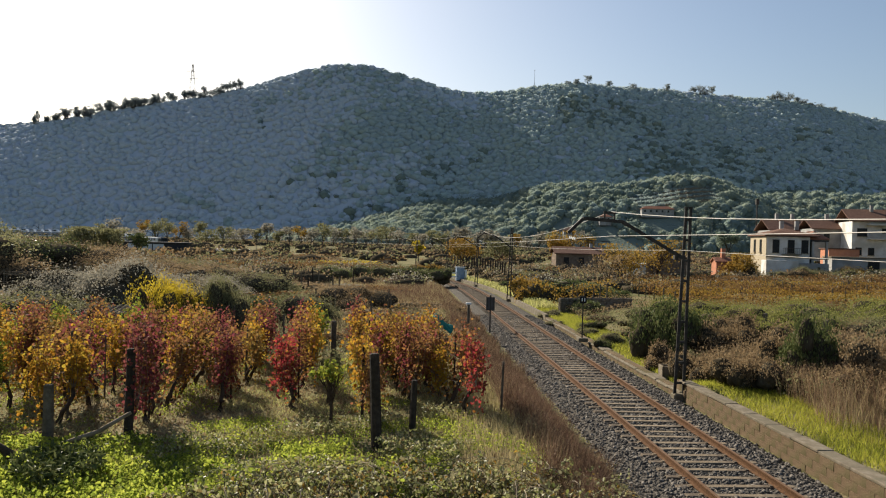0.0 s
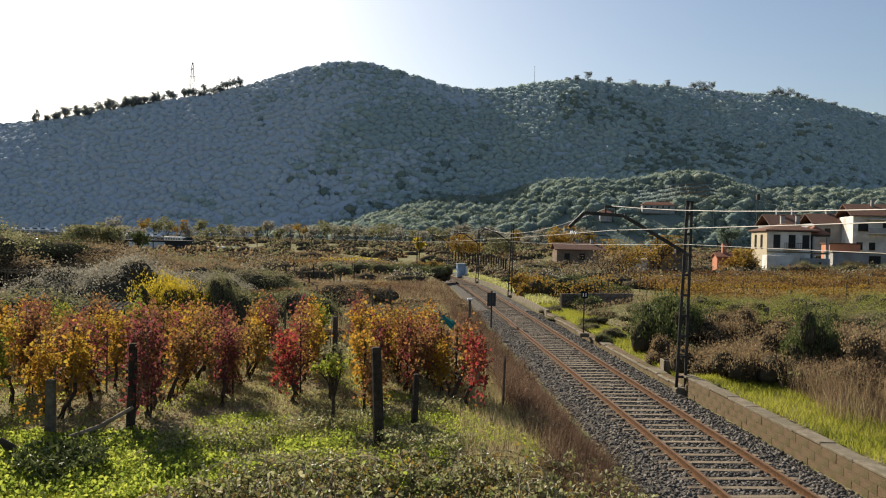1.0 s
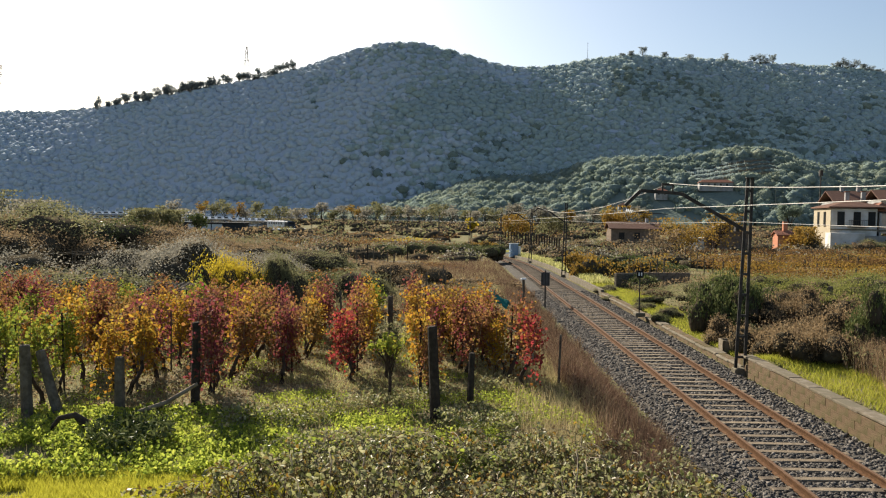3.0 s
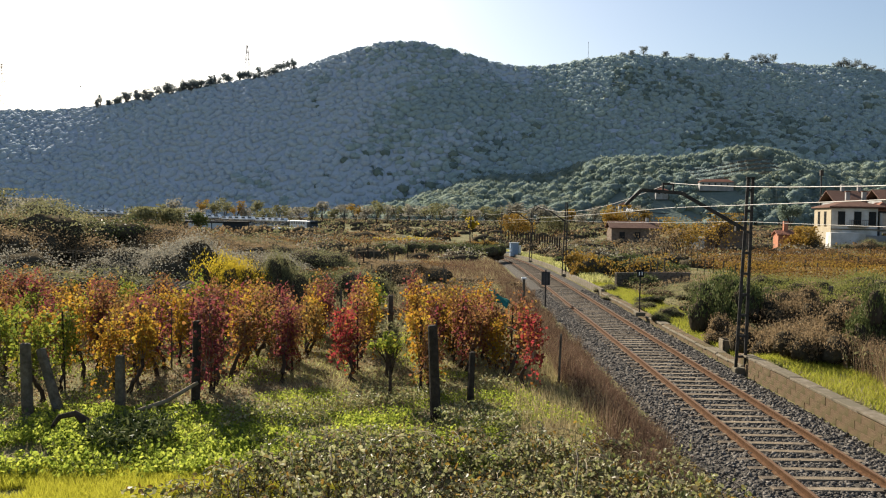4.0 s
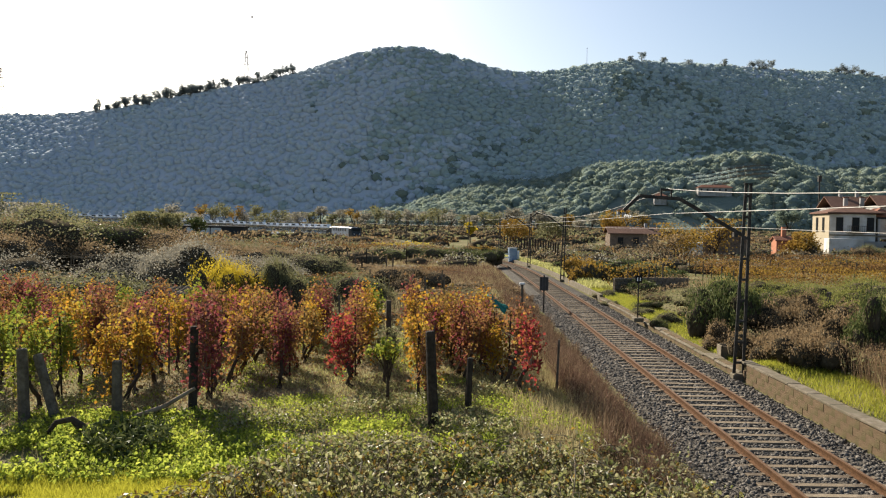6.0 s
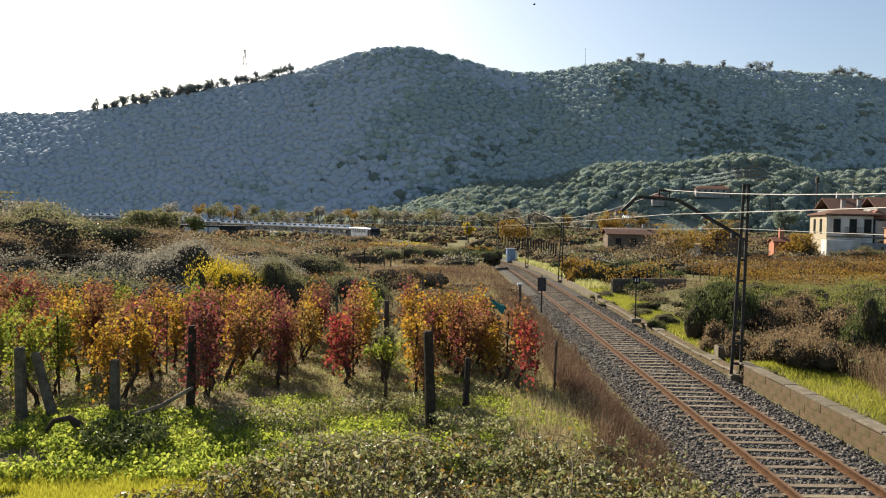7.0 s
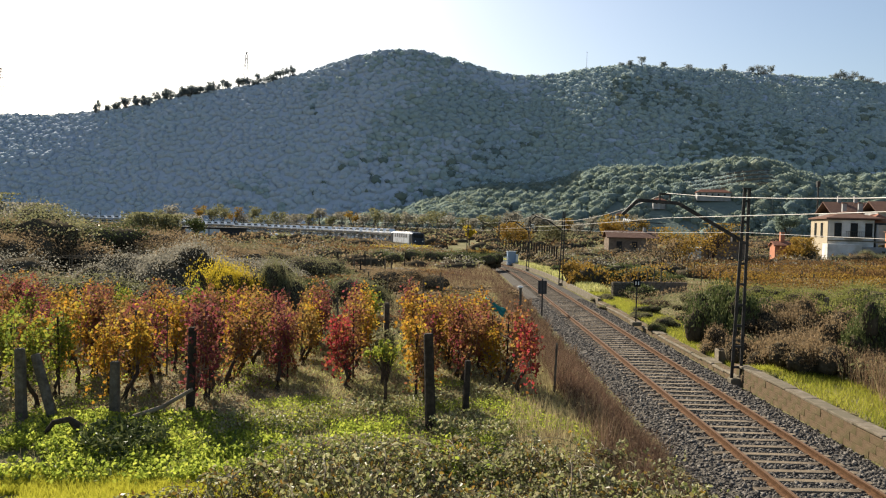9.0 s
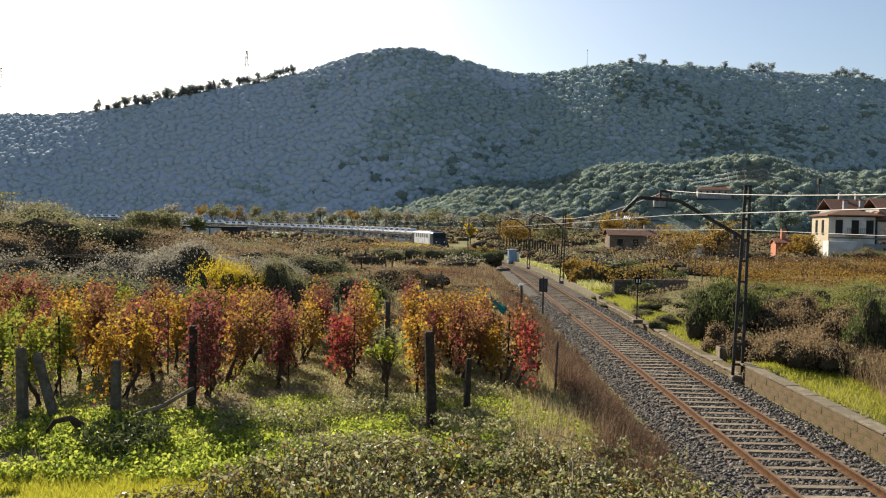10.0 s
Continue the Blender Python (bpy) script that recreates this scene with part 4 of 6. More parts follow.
# ---- shrubs, thickets, trees ----
def bush_meshes(seed, r=1.0, n=900, flat=.75, leaf=.10, lumps_n=7):
    """A thicket of unit size: lumpy shell of leaves over a core painted shade-dark."""
    rng = np.random.default_rng(seed)
    c = rng.normal(0, .42, (lumps_n, 3))
    c[:, 2] = np.abs(c[:, 2]) * .6 + .25
    rad = .24 + .32 * rng.random(lumps_n)
    k = rng.integers(0, lumps_n, n)
    d = rng.normal(size=(n, 3))
    d[:, 2] = np.abs(d[:, 2]) - .25
    d /= np.linalg.norm(d, axis=1)[:, None]
    p = c[k] + d * rad[k][:, None] * (.78 + .55 * rng.random((n, 1)) ** 2.5)
    p[:, 2] = np.maximum(p[:, 2] * flat, .02)
    fol = leaves("foliage", p, leaf * (.6 + .8 * rng.random(n)), B_BROWN, rng, .1, .8, True)
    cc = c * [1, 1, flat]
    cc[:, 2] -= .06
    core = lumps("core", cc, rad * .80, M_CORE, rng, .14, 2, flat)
    return fol, core


SHRUBS = [bush_meshes(40 + k, n=2400, leaf=.085, lumps_n=11) for k in range(8)]
FINE = [bush_meshes(60 + k, n=6500, leaf=.06, lumps_n=15) for k in range(3)]
MOUNDS = [bush_meshes(80 + k, n=14000, leaf=.03, lumps_n=15) for k in range(5)]
TINT = {}


def shrub(x, y, r, h, mat, label, category="shrub", group="", fine=False, name="shrub", seed=0, z=None, big=False):
    rr = random.Random(int(x * 91 + y * 37 + seed))
    bank = FINE if fine else MOUNDS if big else SHRUBS
    k = rr.randrange(len(bank))
    key = (fine, big, k, mat.name)
    if key not in TINT:
        f, g = bank[k][0].copy(), bank[k][1].copy()
        f.materials[0] = mat
        TINT[key] = f, g
    s = thing(name, label, category, Matrix.Translation((x, y, (gz(x, y) if z is None else z) - .05)) @ pose(0, 0, 0, 0, 0, rr.uniform(0, 360)), group)
    s.scale = (r, r, h)
    part("foliage", TINT[key][0], mat, s)
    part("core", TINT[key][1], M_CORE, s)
    return s


LAB = {"green bramble leaf": "green bramble thicket in a rough field", "withered bramble leaf": "withered brown bramble thicket", "grey-green bramble leaf": "grey-green overgrown bramble mound", "olive shrub leaf": "olive-green shrub in an overgrown field", "orange shrub leaf": "orange-leaved autumn shrub in the scrub", "dark ivy leaf": "dark green ivy thicket", "fresh green weed leaf": "fresh green weedy shrub", "rusty far vine leaf": "rusty autumn scrub of old vines", "yellow far vine leaf": "bright yellow autumn shrub in a field"}


def wild_field():
    rng = np.random.default_rng(77)
    # overgrown fields between the vineyard and the hills
    y = 34.0
    while y < 82:
        x = -.66 * y - 4
        while x < 7:
            east = x > -.25 * y
            step = (3.4 if east else 4.6) + (y - 34) * .05
            px, py = x + rng.normal(0, step * .25), y + rng.normal(0, step * .25)
            u, s = beside(np.array([px]), np.array([py]))
            if u[0] < -5.4 - (2.5 if py > 75 else 0) and not (abs(px + 24.5) < 6.5 and 50 < py < 69) and rng.random() < (.55 if east else .8):
                w = float(wavy(np.array(px * .11), np.array(py * .13), 6))
                if east:
                    mats = [B_BROWN, B_BROWN, FAR_ORANGE, B_OLIVE, B_GREY]
                else:
                    mats = [B_GREY, B_OLIVE, B_BROWN, B_OLIVE, B_GREY] if w < .5 else [B_BROWN, B_OLIVE, B_BROWN, B_OLIVE, B_GREY]
                m = mats[rng.integers(0, 5)]
                r = step * rng.uniform(.5, .8)
                shrub(px, py, r, (r * rng.uniform(.22, .4) if east else r * rng.uniform(.45, .75)), m, LAB[m.name], "shrub", "wild shrubs of the overgrown fields", big=not east)
            x += step
        y += 4.2 + (y - 34) * .05
    # the large dark-fronted mound, the yellow bush and neighbours
    for x, y, r, h, m in ((-16.4, 46, 3.0, 2.9, B_GREY), (-14.0, 47.0, 2.5, 2.7, B_GREY), (-18.6, 47, 2.2, 2.1, B_GREY), (-26.5, 42, 2.6, 1.6, B_DARK), (-22.0, 41, 1.8, 1.5, B_OLIVE),
                         (-9.5, 34.5, 1.1, 2.9, FAR_YELLOW), (-7.4, 35, 1.0, 2.7, B_OLIVE), (-8.7, 34, .9, 2.3, FAR_YELLOW), (-4.8, 42, 2.0, 1.6, B_OLIVE), (-6.5, 43, 1.8, 1.6, B_DARK), (-2.5, 52, 2.4, 1.5, B_BROWN),
                         (-34.5, 60, 3.8, 3.4, B_BROWN), (-38, 72, 6, 4.8, B_OLIVE), (-34, 66, 4.2, 3.6, B_BROWN), (-20, 70, 3.6, 2.6, B_BROWN), (-42, 62, 4.5, 4.0, B_OLIVE), (-31, 46, 3.6, 3.2, B_GREY), (-36, 52, 4.2, 4.0, B_GREY), (-33, 72, 4.5, 3.4, B_DARK), (-26, 73, 4.0, 3.0, B_BROWN), (-18.0, 60, 3.0, 2.4, B_BROWN), (-24.5, 36.5, 2.6, 1.5, B_GREY), (-20, 36, 2.2, 1.3, B_GREY), (-29, 40, 3, 2.2, B_GREY), (-12.5, 56, 3.2, 2.0, B_GREY), (-14, 64, 3.4, 2.1, B_BROWN), (-9.5, 60, 3.0, 1.8, B_OLIVE),
                         (-74, 96, 5, 4.6, B_OLIVE), (-66, 92, 5, 4.4, B_GREY), (-58, 90, 5.5, 4.8, B_GREY), (-50, 94, 5, 4.6, B_OLIVE), (-43, 90, 4.5, 3.8, B_GREY), (-36, 92, 4.5, 3.2, B_BROWN), (-62, 82, 5, 4.0, B_BROWN), (-53, 80, 4.6, 3.4, B_GREY), (-45, 78, 4.4, 3.2, B_BROWN), (-29, 88, 4, 2.6, B_BROWN), (-22, 90, 4, 2.2, B_OLIVE), (-5.6, 92, 2.0, 1.5, B_DARK), (-3.2, 93, 1.9, 1.7, B_DARK), (-1.0, 92, 2.1, 1.6, B_DARK), (1.4, 93, 2.0, 1.8, B_DARK), (3.6, 92.5, 2.0, 1.7, B_DARK), (5.6, 93, 1.7, 1.9, B_DARK)):
        shrub(x, y, r * 1.15, h * 1.3, m, LAB[m.name], "shrub", "wild shrubs of the overgrown fields", seed=1, big=True)


wild_field()


def far_scrub():
    """Low scrub and old vines over the far fields, in four tints."""
    rng = np.random.default_rng(51)
    for i, (mat, y0, y1, n, per, leaf, share) in enumerate(((B_BROWN, 78, 150, 420, 70, .24, 1), (B_OLIVE, 78, 150, 260, 70, .24, 1), (B_GREY, 78, 150, 260, 70, .24, 1), (FAR_ORANGE, 90, 230, 300, 60, .28, 1), (B_BROWN, 150, 600, 1100, 26, .7, 1), (B_OLIVE, 150, 600, 1100, 26, .7, 1))):
        y = np.sqrt(y0 ** 2 + (y1 ** 2 - y0 ** 2) * rng.random(n))
        x = (-.75 + 1.5 * rng.random(n)) * y
        u, s = beside(x, y)
        k = ((u < -5.5) | (u > 6)) & (hill_z(x, y) < 3)
        x, y = x[k], y[k]
        r = (1.5 + 1.6 * rng.random(len(x))) * (1 + (y0 > 140) * .6)
        h = np.minimum(r * .5, 1.5)
        z = ground_z(x, y)
        c = np.stack([x, y, z + h * .2], 1)
        d = rng.normal(size=(len(x), per, 3))
        d[..., 2] = np.abs(d[..., 2])
        d /= np.linalg.norm(d, axis=2)[..., None]
        q = (c[:, None] + d * np.stack([r, r, h], 1)[:, None] * (.75 + .4 * rng.random((len(x), per, 1)))).reshape(-1, 3)
        stuff("far_scrub", leaves("far_scrub", q, leaf * (.6 + .8 * rng.random(len(q))), mat, rng, 0, .8, True), "low autumn scrub over the far fields", "scrub")
        # dark solid lumps give the far scrub its inner shade by colour
        stuff("scrub_core", lumps("scrub_core", c, r * .8, M_CORE, rng, .12, 1, .42), "dark lumps inside the far scrub, shade put into their colour", "scrub")


far_scrub()


def track_side():
    rng = np.random.default_rng(31)
    grp = "brambles behind the retaining wall"
    # brown brambles behind the grass strip
    for x, y, r, h, m in ((11.9, 25.6, .95, 1.15, B_BROWN), (13.0, 26.6, 1.1, 1.4, B_BROWN), (14.4, 26.4, 1.0, 1.3, B_BROWN), (12.2, 28.5, 1.0, 1.2, B_BROWN), (15.6, 27.6, 1.1, 1.4, B_BROWN), (13.9, 23.8, 1.0, 1.0, B_BROWN), (15.2, 23.2, 1.25, 1.35, B_BROWN), (16.6, 24.6, 1.3, 1.5, B_BROWN), (15.4, 20.6, 1.3, 1.4, B_BROWN), (14.2, 18.6, 1.1, 1.2, B_BROWN),
                         (17.6, 27.6, 1.4, 1.5, B_BROWN), (18.6, 25.6, 1.4, 1.4, B_BROWN), (19.5, 29, 1.5, 1.5, B_OLIVE), (11.6, 31.5, .9, .9, B_BROWN), (14.2, 30.5, 1.2, 1.2, B_BROWN), (16.2, 31.5, 1.3, 1.3, B_BROWN)):
        shrub(x, y, r, h * 1.25, m, LAB[m.name], "shrub", grp, fine=True)
    # ivy-clad masses and hedges
    for x, y, r, h, m in ((14.1, 25.7, .75, 1.9, B_DARK), (14.7, 26.2, .8, 2.0, B_DARK), (12.6, 34.8, 1.1, 2.3, B_DARK), (13.6, 35.2, 1.2, 2.4, B_DARK), (12.2, 35.5, .8, 1.6, B_OLIVE), (14.9, 34.0, .9, 1.5, B_BROWN), (16.0, 33.6, .9, 1.4, B_BROWN), (17.2, 34.0, .8, 1.4, B_GREEN), (10.9, 38.0, .8, 1.2, B_DARK), (11.6, 39.5, 1.0, 1.3, B_OLIVE), (11.4, 44, 1.1, 1.0, B_OLIVE), (12.6, 47, 1.2, 1.0, B_DARK), (10.9, 50, .9, .8, B_OLIVE), (11.5, 55, 1.2, .9, B_OLIVE),
                         (18.6, 40, 1.8, 1.5, B_GREEN), (21.5, 41, 2.0, 1.6, B_GREEN), (24, 43, 2.2, 1.6, B_GREEN), (19.8, 36, 1.5, 1.4, B_GREEN), (22.5, 37, 1.7, 1.4, B_OLIVE), (26.5, 41, 2.2, 1.6, B_GREEN), (29, 44, 2.3, 1.7, B_GREEN), (16.2, 43, 1.8, 1.0, B_OLIVE), (25, 36, 1.7, 1.4, B_OLIVE), (20, 32.5, 1.3, 1.2, B_BROWN), (22.5, 31.5, 1.4, 1.3, B_BROWN), (21.0, 27.5, 1.5, 1.5, B_BROWN), (23.0, 34, 1.5, 1.3, B_BROWN), (13.9, 42, 1.3, 1.0, B_OLIVE), (15.5, 47, 1.5, 1.2, B_OLIVE), (17.5, 46, 1.5, 1.3, B_GREEN), (14.2, 51, 1.4, 1.1, B_BROWN), (17.0, 51.5, 1.6, 1.2, B_OLIVE), (20.0, 47.5, 1.7, 1.3, B_GREEN), (23.0, 48, 1.8, 1.2, B_OLIVE), (27, 48, 1.8, 1.2, B_BROWN), (13.2, 38.5, 1.0, 1.2, B_BROWN), (15.2, 38.8, 1.2, 1.3, B_OLIVE), (17.4, 38.5, 1.2, 1.2, B_BROWN)):
        shrub(x, y, r * (.8 if x < .36 * y else 1.1), h * (.6 if x < .36 * y else 1.3), m, LAB[m.name], "shrub", grp, fine=(y < 36), big=(y >= 36))
    # scrub further along the right of the line
    for k in range(45):
        s = 72 + 120 * rng.random()
        u = 5.5 + 22 * rng.random() ** 1.3
        p, h = on_track(s, u)
        m = [B_BROWN, B_OLIVE, B_AUTUMN, B_BROWN, B_DARK, B_OLIVE][rng.integers(0, 6)]
        r = rng.uniform(1.2, 2.3)
        shrub(p.x, p.y, r, r * rng.uniform(.5, .9), m, LAB[m.name], "shrub", "scrub along the railway")
    for k in range(34):
        p, h = on_track(118 + k * 6.0, -6.2 - 1.5 * rng.random())
        m = [B_BROWN, B_OLIVE, B_BROWN, B_GREY][rng.integers(0, 4)]
        r = rng.uniform(2.2, 3.4)
        shrub(p.x, p.y, r, rng.uniform(1.0, 1.7), m, LAB[m.name], "shrub", "scrub along the railway", seed=3)
    for x, y, r, h, m in ((12.9, 71, 2.0, 2.9, B_AUTUMN), (14.6, 72, 1.8, 2.3, B_DARK), (11.9, 68, 1.2, 1.6, B_AUTUMN), (17, 72, 2.4, 1.8, B_DARK)):
        shrub(x, y, r, h, m, LAB[m.name], "shrub", "scrub along the railway", seed=2)
    # old grey vine posts
    for x, y, t in ((17.06, 34.3, 1.75), (18.0, 31.0, 1.75), (17.2, 27.3, 1.5), (19.6, 30.5, 1.4), (20.4, 30.0, 1.3)):
        post("old_post", x, y, t, .12, M_GREYPOST, "weathered grey stone post in the brambles", (.01, 0), 6, "old posts in the brambles")


track_side()


# ---- vine fields further off ----
def hedge_row(a, b, height, width, mat, label, group, leaf=.22, dens=26, posts=True):
    rng = np.random.default_rng(int(abs(a[0] * 13 + a[1] * 7)) + 3)
    L = math.hypot(b[0] - a[0], b[1] - a[1])
    n = int(L * dens)
    t = rng.random(n)
    x = a[0] + (b[0] - a[0]) * t + rng.normal(0, width, n)
    y = a[1] + (b[1] - a[1]) * t + rng.normal(0, width, n)
    z = ground_z(x, y) + height * (.25 + .75 * rng.random(n) ** .7) * (1 + .18 * wavy(x * .9, y * .9, 3))
    row = thing("vine_row", label, "vine row", group=group)
    part("foliage", leaves("foliage", np.stack([x, y, z], 1), leaf * (.7 + .6 * rng.random(n)), mat, rng, .3, .9, True), mat, row)
    if posts:
        for k in range(max(2, int(L / 6))):
            q = k / max(1, int(L / 6))
            px, py = a[0] + (b[0] - a[0]) * q, a[1] + (b[1] - a[1]) * q
            z0 = gz(px, py)
            part("post", rod((px, py, z0 - .1), (px, py, z0 + height * 1.15), .05, seg=5), M_GREYPOST, row)


for k in range(9):
    y0 = 50 + k * 5.0
    hedge_row((19.5 + k * 1.0, y0 + 2), (48 + k * 3.4, y0 - 5), 1.45, .25, B_AUTUMN if k in (1, 2, 5) else FAR_ORANGE, "long row of rusty orange vines", "vine rows right of the railway", .12, 150)
for k in range(6):
    hedge_row((-16 + k * 1.2, 118 + k * 6), (3.5 - k * 1.2, 116 + k * 6), 1.3, .3, FAR_ORANGE if k < 3 else FAR_YELLOW, "far row of autumn vines", "far vine rows", .2, 50, False)
for k in range(4):
    hedge_row((-34 + k, 112 + k * 7), (-17 + k, 114 + k * 7), 1.3, .4, FAR_ORANGE, "far row of rusty vines", "far vine rows", .3, 26, False)
rr0 = random.Random(4)
for k in range(15):
    x, y = -10.5 + rr0.uniform(0, 7.5), 78 + rr0.uniform(-18, 22)
    post("field_post", x, y, rr0.uniform(1.2, 1.9), .08, M_POST if k % 2 else M_GREYPOST, "upright weathered vine post in the overgrown field", (rr0.uniform(-.05, .05), 0), 5, "posts in the overgrown field")
for k in range(20):
    x, y = -5.8 + rr0.uniform(0, 6.5), 34 + rr0.uniform(0, 14)
    post("field_post", x, y, rr0.uniform(1.2, 1.8), .05, M_GREYPOST, "thin grey stake in the weedy field", (rr0.uniform(-.06, .06), 0), 5, "posts in the overgrown field")
for k in range(22):
    p, h = on_track(124 + k * 2.6, 7.2 + .25 * k)
    post("fence_post", p.x, p.y, 2.6, .13, M_POST, "dark upright fence post of a row by the railway", (0, 0), 5, "fence posts by the railway")


# ---- trees ----
def tree(x, y, tall, wide, mat, label, seed=0, trunk_h=.16, slim=False, leaf=.35, n=1500, z=None, bare=0.0):
    rng = np.random.default_rng(int(abs(x * 31 + y * 17)) + seed)
    t = thing("tree", label, "tree", Matrix.Translation((x, y, (gz(x, y) if z is None else z) - .1)), "trees of the valley")
    tr = bmesh.new()
    th = tall * trunk_h
    add_rod(tr, (0, 0, 0), (0, 0, th), tall * .028, tall * .02, 7)
    ends = []
    for k in range(9):
        a, lift = rng.random() * 6.28, rng.uniform(.45, .92)
        e = np.array([math.cos(a) * wide * rng.uniform(.2, .75), math.sin(a) * wide * rng.uniform(.2, .75), th + (tall - th) * lift])
        if slim:
            e[:2] *= .5
        add_rod(tr, (0, 0, th * rng.uniform(.7, 1)), e, tall * .012, tall * .004, 5)
        ends.append(e)
        for q in range(3):
            e2 = e + rng.normal(0, wide * .25, 3)
            add_rod(tr, e * .6 + np.array([0, 0, th * .3]), e2, tall * .006, tall * .002, 4)
            ends.append(e2)
    part("trunk", tr, M_BARK, t)
    ends = np.array(ends)
    k = rng.integers(0, len(ends), n)
    d = rng.normal(size=(n, 3))
    d /= np.linalg.norm(d, axis=1)[:, None]
    p = ends[k] + d * wide * (.33 if not bare else .4) * rng.random((n, 1)) ** .5
    p[:, 2] = np.clip(p[:, 2], th * .6, tall * 1.02)
    part("crown", leaves("crown", p[: int(n * (1 - bare))], leaf * (.6 + .8 * rng.random(int(n * (1 - bare)))), mat, rng, .2, .8, True), mat, t)


tree(7.4, 196, 5.6, 1.7, FAR_YELLOW, "slim yellow poplar beyond the railway", slim=True, leaf=.4)
tree(16.0, 166, 6.0, 3.4, B_AUTUMN, "round orange autumn tree by the railway", leaf=.4)
tree(23.5, 168, 5.2, 3.6, B_OLIVE, "pale green autumn tree by the railway", leaf=.4)
tree(33, 150, 7.4, 3.6, B_AUTUMN, "yellow autumn tree near the village", leaf=.4)
tree(28.5, 92, 5.0, 3.0, B_AUTUMN, "thin half-bare orange tree in the field", leaf=.22, n=1800, bare=.35)
tree(32.5, 94, 5.6, 3.4, B_AUTUMN, "half-bare orange tree in the field", leaf=.22, n=1800, bare=.35)
tree(25.0, 88, 3.8, 2.4, B_BROWN, "small bare-branched tree in the field", leaf=.2, n=900, bare=.4)
tree(46.8, 101, 3.8, 2.2, B_AUTUMN, "yellow-leaved tree beside the white house", leaf=.25)
tree(86.5, 121, 5.5, 3.0, B_DARK, "dark evergreen tree beside the white house", leaf=.3)
tree(191, 430, 13, 7, M_GROVELEAF, "large green tree at the foot of the hill", leaf=.8, n=2600)
tree(262, 425, 13, 8, M_GROVELEAF, "large green tree at the foot of the hill", leaf=.8, n=2600)
for x, y, r, h, m in ((43.5, 99, 1.6, 1.9, B_AUTUMN), (47.5, 101, 2.0, 2.6, B_AUTUMN), (50.5, 99, 1.8, 2.0, B_OLIVE), (53, 100, 2.0, 1.9, B_BROWN), (56, 101, 2.2, 2.2, B_OLIVE), (59.5, 100, 2.2, 2.0, B_OLIVE), (63, 101, 2.2, 2.2, B_AUTUMN), (66.5, 102, 2.4, 2.3, B_OLIVE), (70, 103, 2.4, 2.0, B_BROWN), (74, 105, 2.6, 2.4, B_AUTUMN), (39.5, 98, 1.7, 1.8, B_BROWN)):
    shrub(x, y, r, h, m, LAB[m.name], "shrub", "shrubs before the village houses", big=True)
tree(-57.5, 150, 5.8, 4.6, B_OLIVE, "broad pale tree beyond the overgrown field", leaf=.45, n=2200)
tree(-52, 152, 5.6, 3.6, B_OLIVE, "broad pale tree beyond the overgrown field", 3, leaf=.45)
tree(-47, 150, 5.0, 2.0, B_DARK, "slim dark tree beyond the overgrown field", leaf=.4, n=700)
tree(-72, 122, 8.0, 6.0, B_OLIVE, "tall bushy tree at the edge of the fields", leaf=.4, n=2400)
tree(-64, 118, 6.5, 5.0, B_GREY, "bushy grey tree at the edge of the fields", leaf=.4, n=2200)
tree(-78, 116, 6.0, 5.0, B_OLIVE, "bushy tree at the edge of the fields", 2, leaf=.4, n=2200)
tree(-1.1, 17.0, 1.55, .45, V_GREEN, "young green fig sapling beside a vine row", leaf=.10, n=260, trunk_h=.5)
tree(-1.35, 19.5, 1.6, .4, B_OLIVE, "young leafy sapling between the vine rows", leaf=.09, n=220, trunk_h=.45)
rng_t = np.random.default_rng(9)
for k in range(46):
    b = -.36 + .62 * k / 45
    y = rng_t.uniform(345, 400)
    tree(b * y, y, rng_t.uniform(6, 11), rng_t.uniform(3.5, 5.5), [B_OLIVE, B_GREY, B_OLIVE, B_GREY, B_OLIVE, B_GREY, B_AUTUMN][rng_t.integers(0, 7)], "leafy tree along the far side of the valley", k, leaf=.8, n=420)


# ---- buildings ----
M_WHITE = material("aged white render", [(.50, .48, .44), (.61, .59, .55), (.68, .66, .62)], 1.2, .9, bump=.2, bump_scale=20, stain=(.45, .42, .36), stain_scale=.5)
M_CREAM = material("cream render", [(.36, .30, .21), (.43, .37, .26)], 1.2, .9, bump=.2, bump_scale=20)
M_GREYWALL = material("grey cement render", [(.30, .29, .28), (.40, .39, .37)], 1.0, .92, stain=(.26, .25, .23), stain_scale=.4)
M_BRICKWALL = material("dull stone wall", [(.12, .09, .07), (.20, .15, .11), (.26, .20, .15)], 2.5, .95, bump=.8, bump_scale=6)
M_TILE = material("brown roof tile", [(.09, .05, .038), (.14, .08, .058), (.19, .11, .08)], 2.5, .9, bump=.5, bump_scale=8, each=.4)
M_REDTILE = material("orange roof tile", [(.22, .10, .065), (.31, .15, .10)], 2.5, .9, bump=.5, bump_scale=8)
M_GLASS = material("dark window glass", [(.015, .018, .02), (.03, .034, .038)], 2, .12)
M_FRAME = material("dark window frame", [(.05, .04, .03), (.08, .065, .05)], 6, .6)
M_ORANGEWALL = material("terracotta render", [(.40, .17, .10), (.50, .23, .14)], 1.5, .9)
M_SHEET = material("pale sheet metal", [(.45, .48, .50), (.60, .63, .65)], 2, .45, .2)
M_DARKSHED = material("dark shed cladding", [(.03, .032, .035), (.06, .06, .06)], 2, .8)
M_BLUEBOX = material("blue-grey painted steel", [(.20, .27, .36), (.28, .36, .46)], 3, .5)
M_BLACKSIGN = material("black sign enamel", [(.012, .012, .013), (.02, .02, .02)], 4, .4)
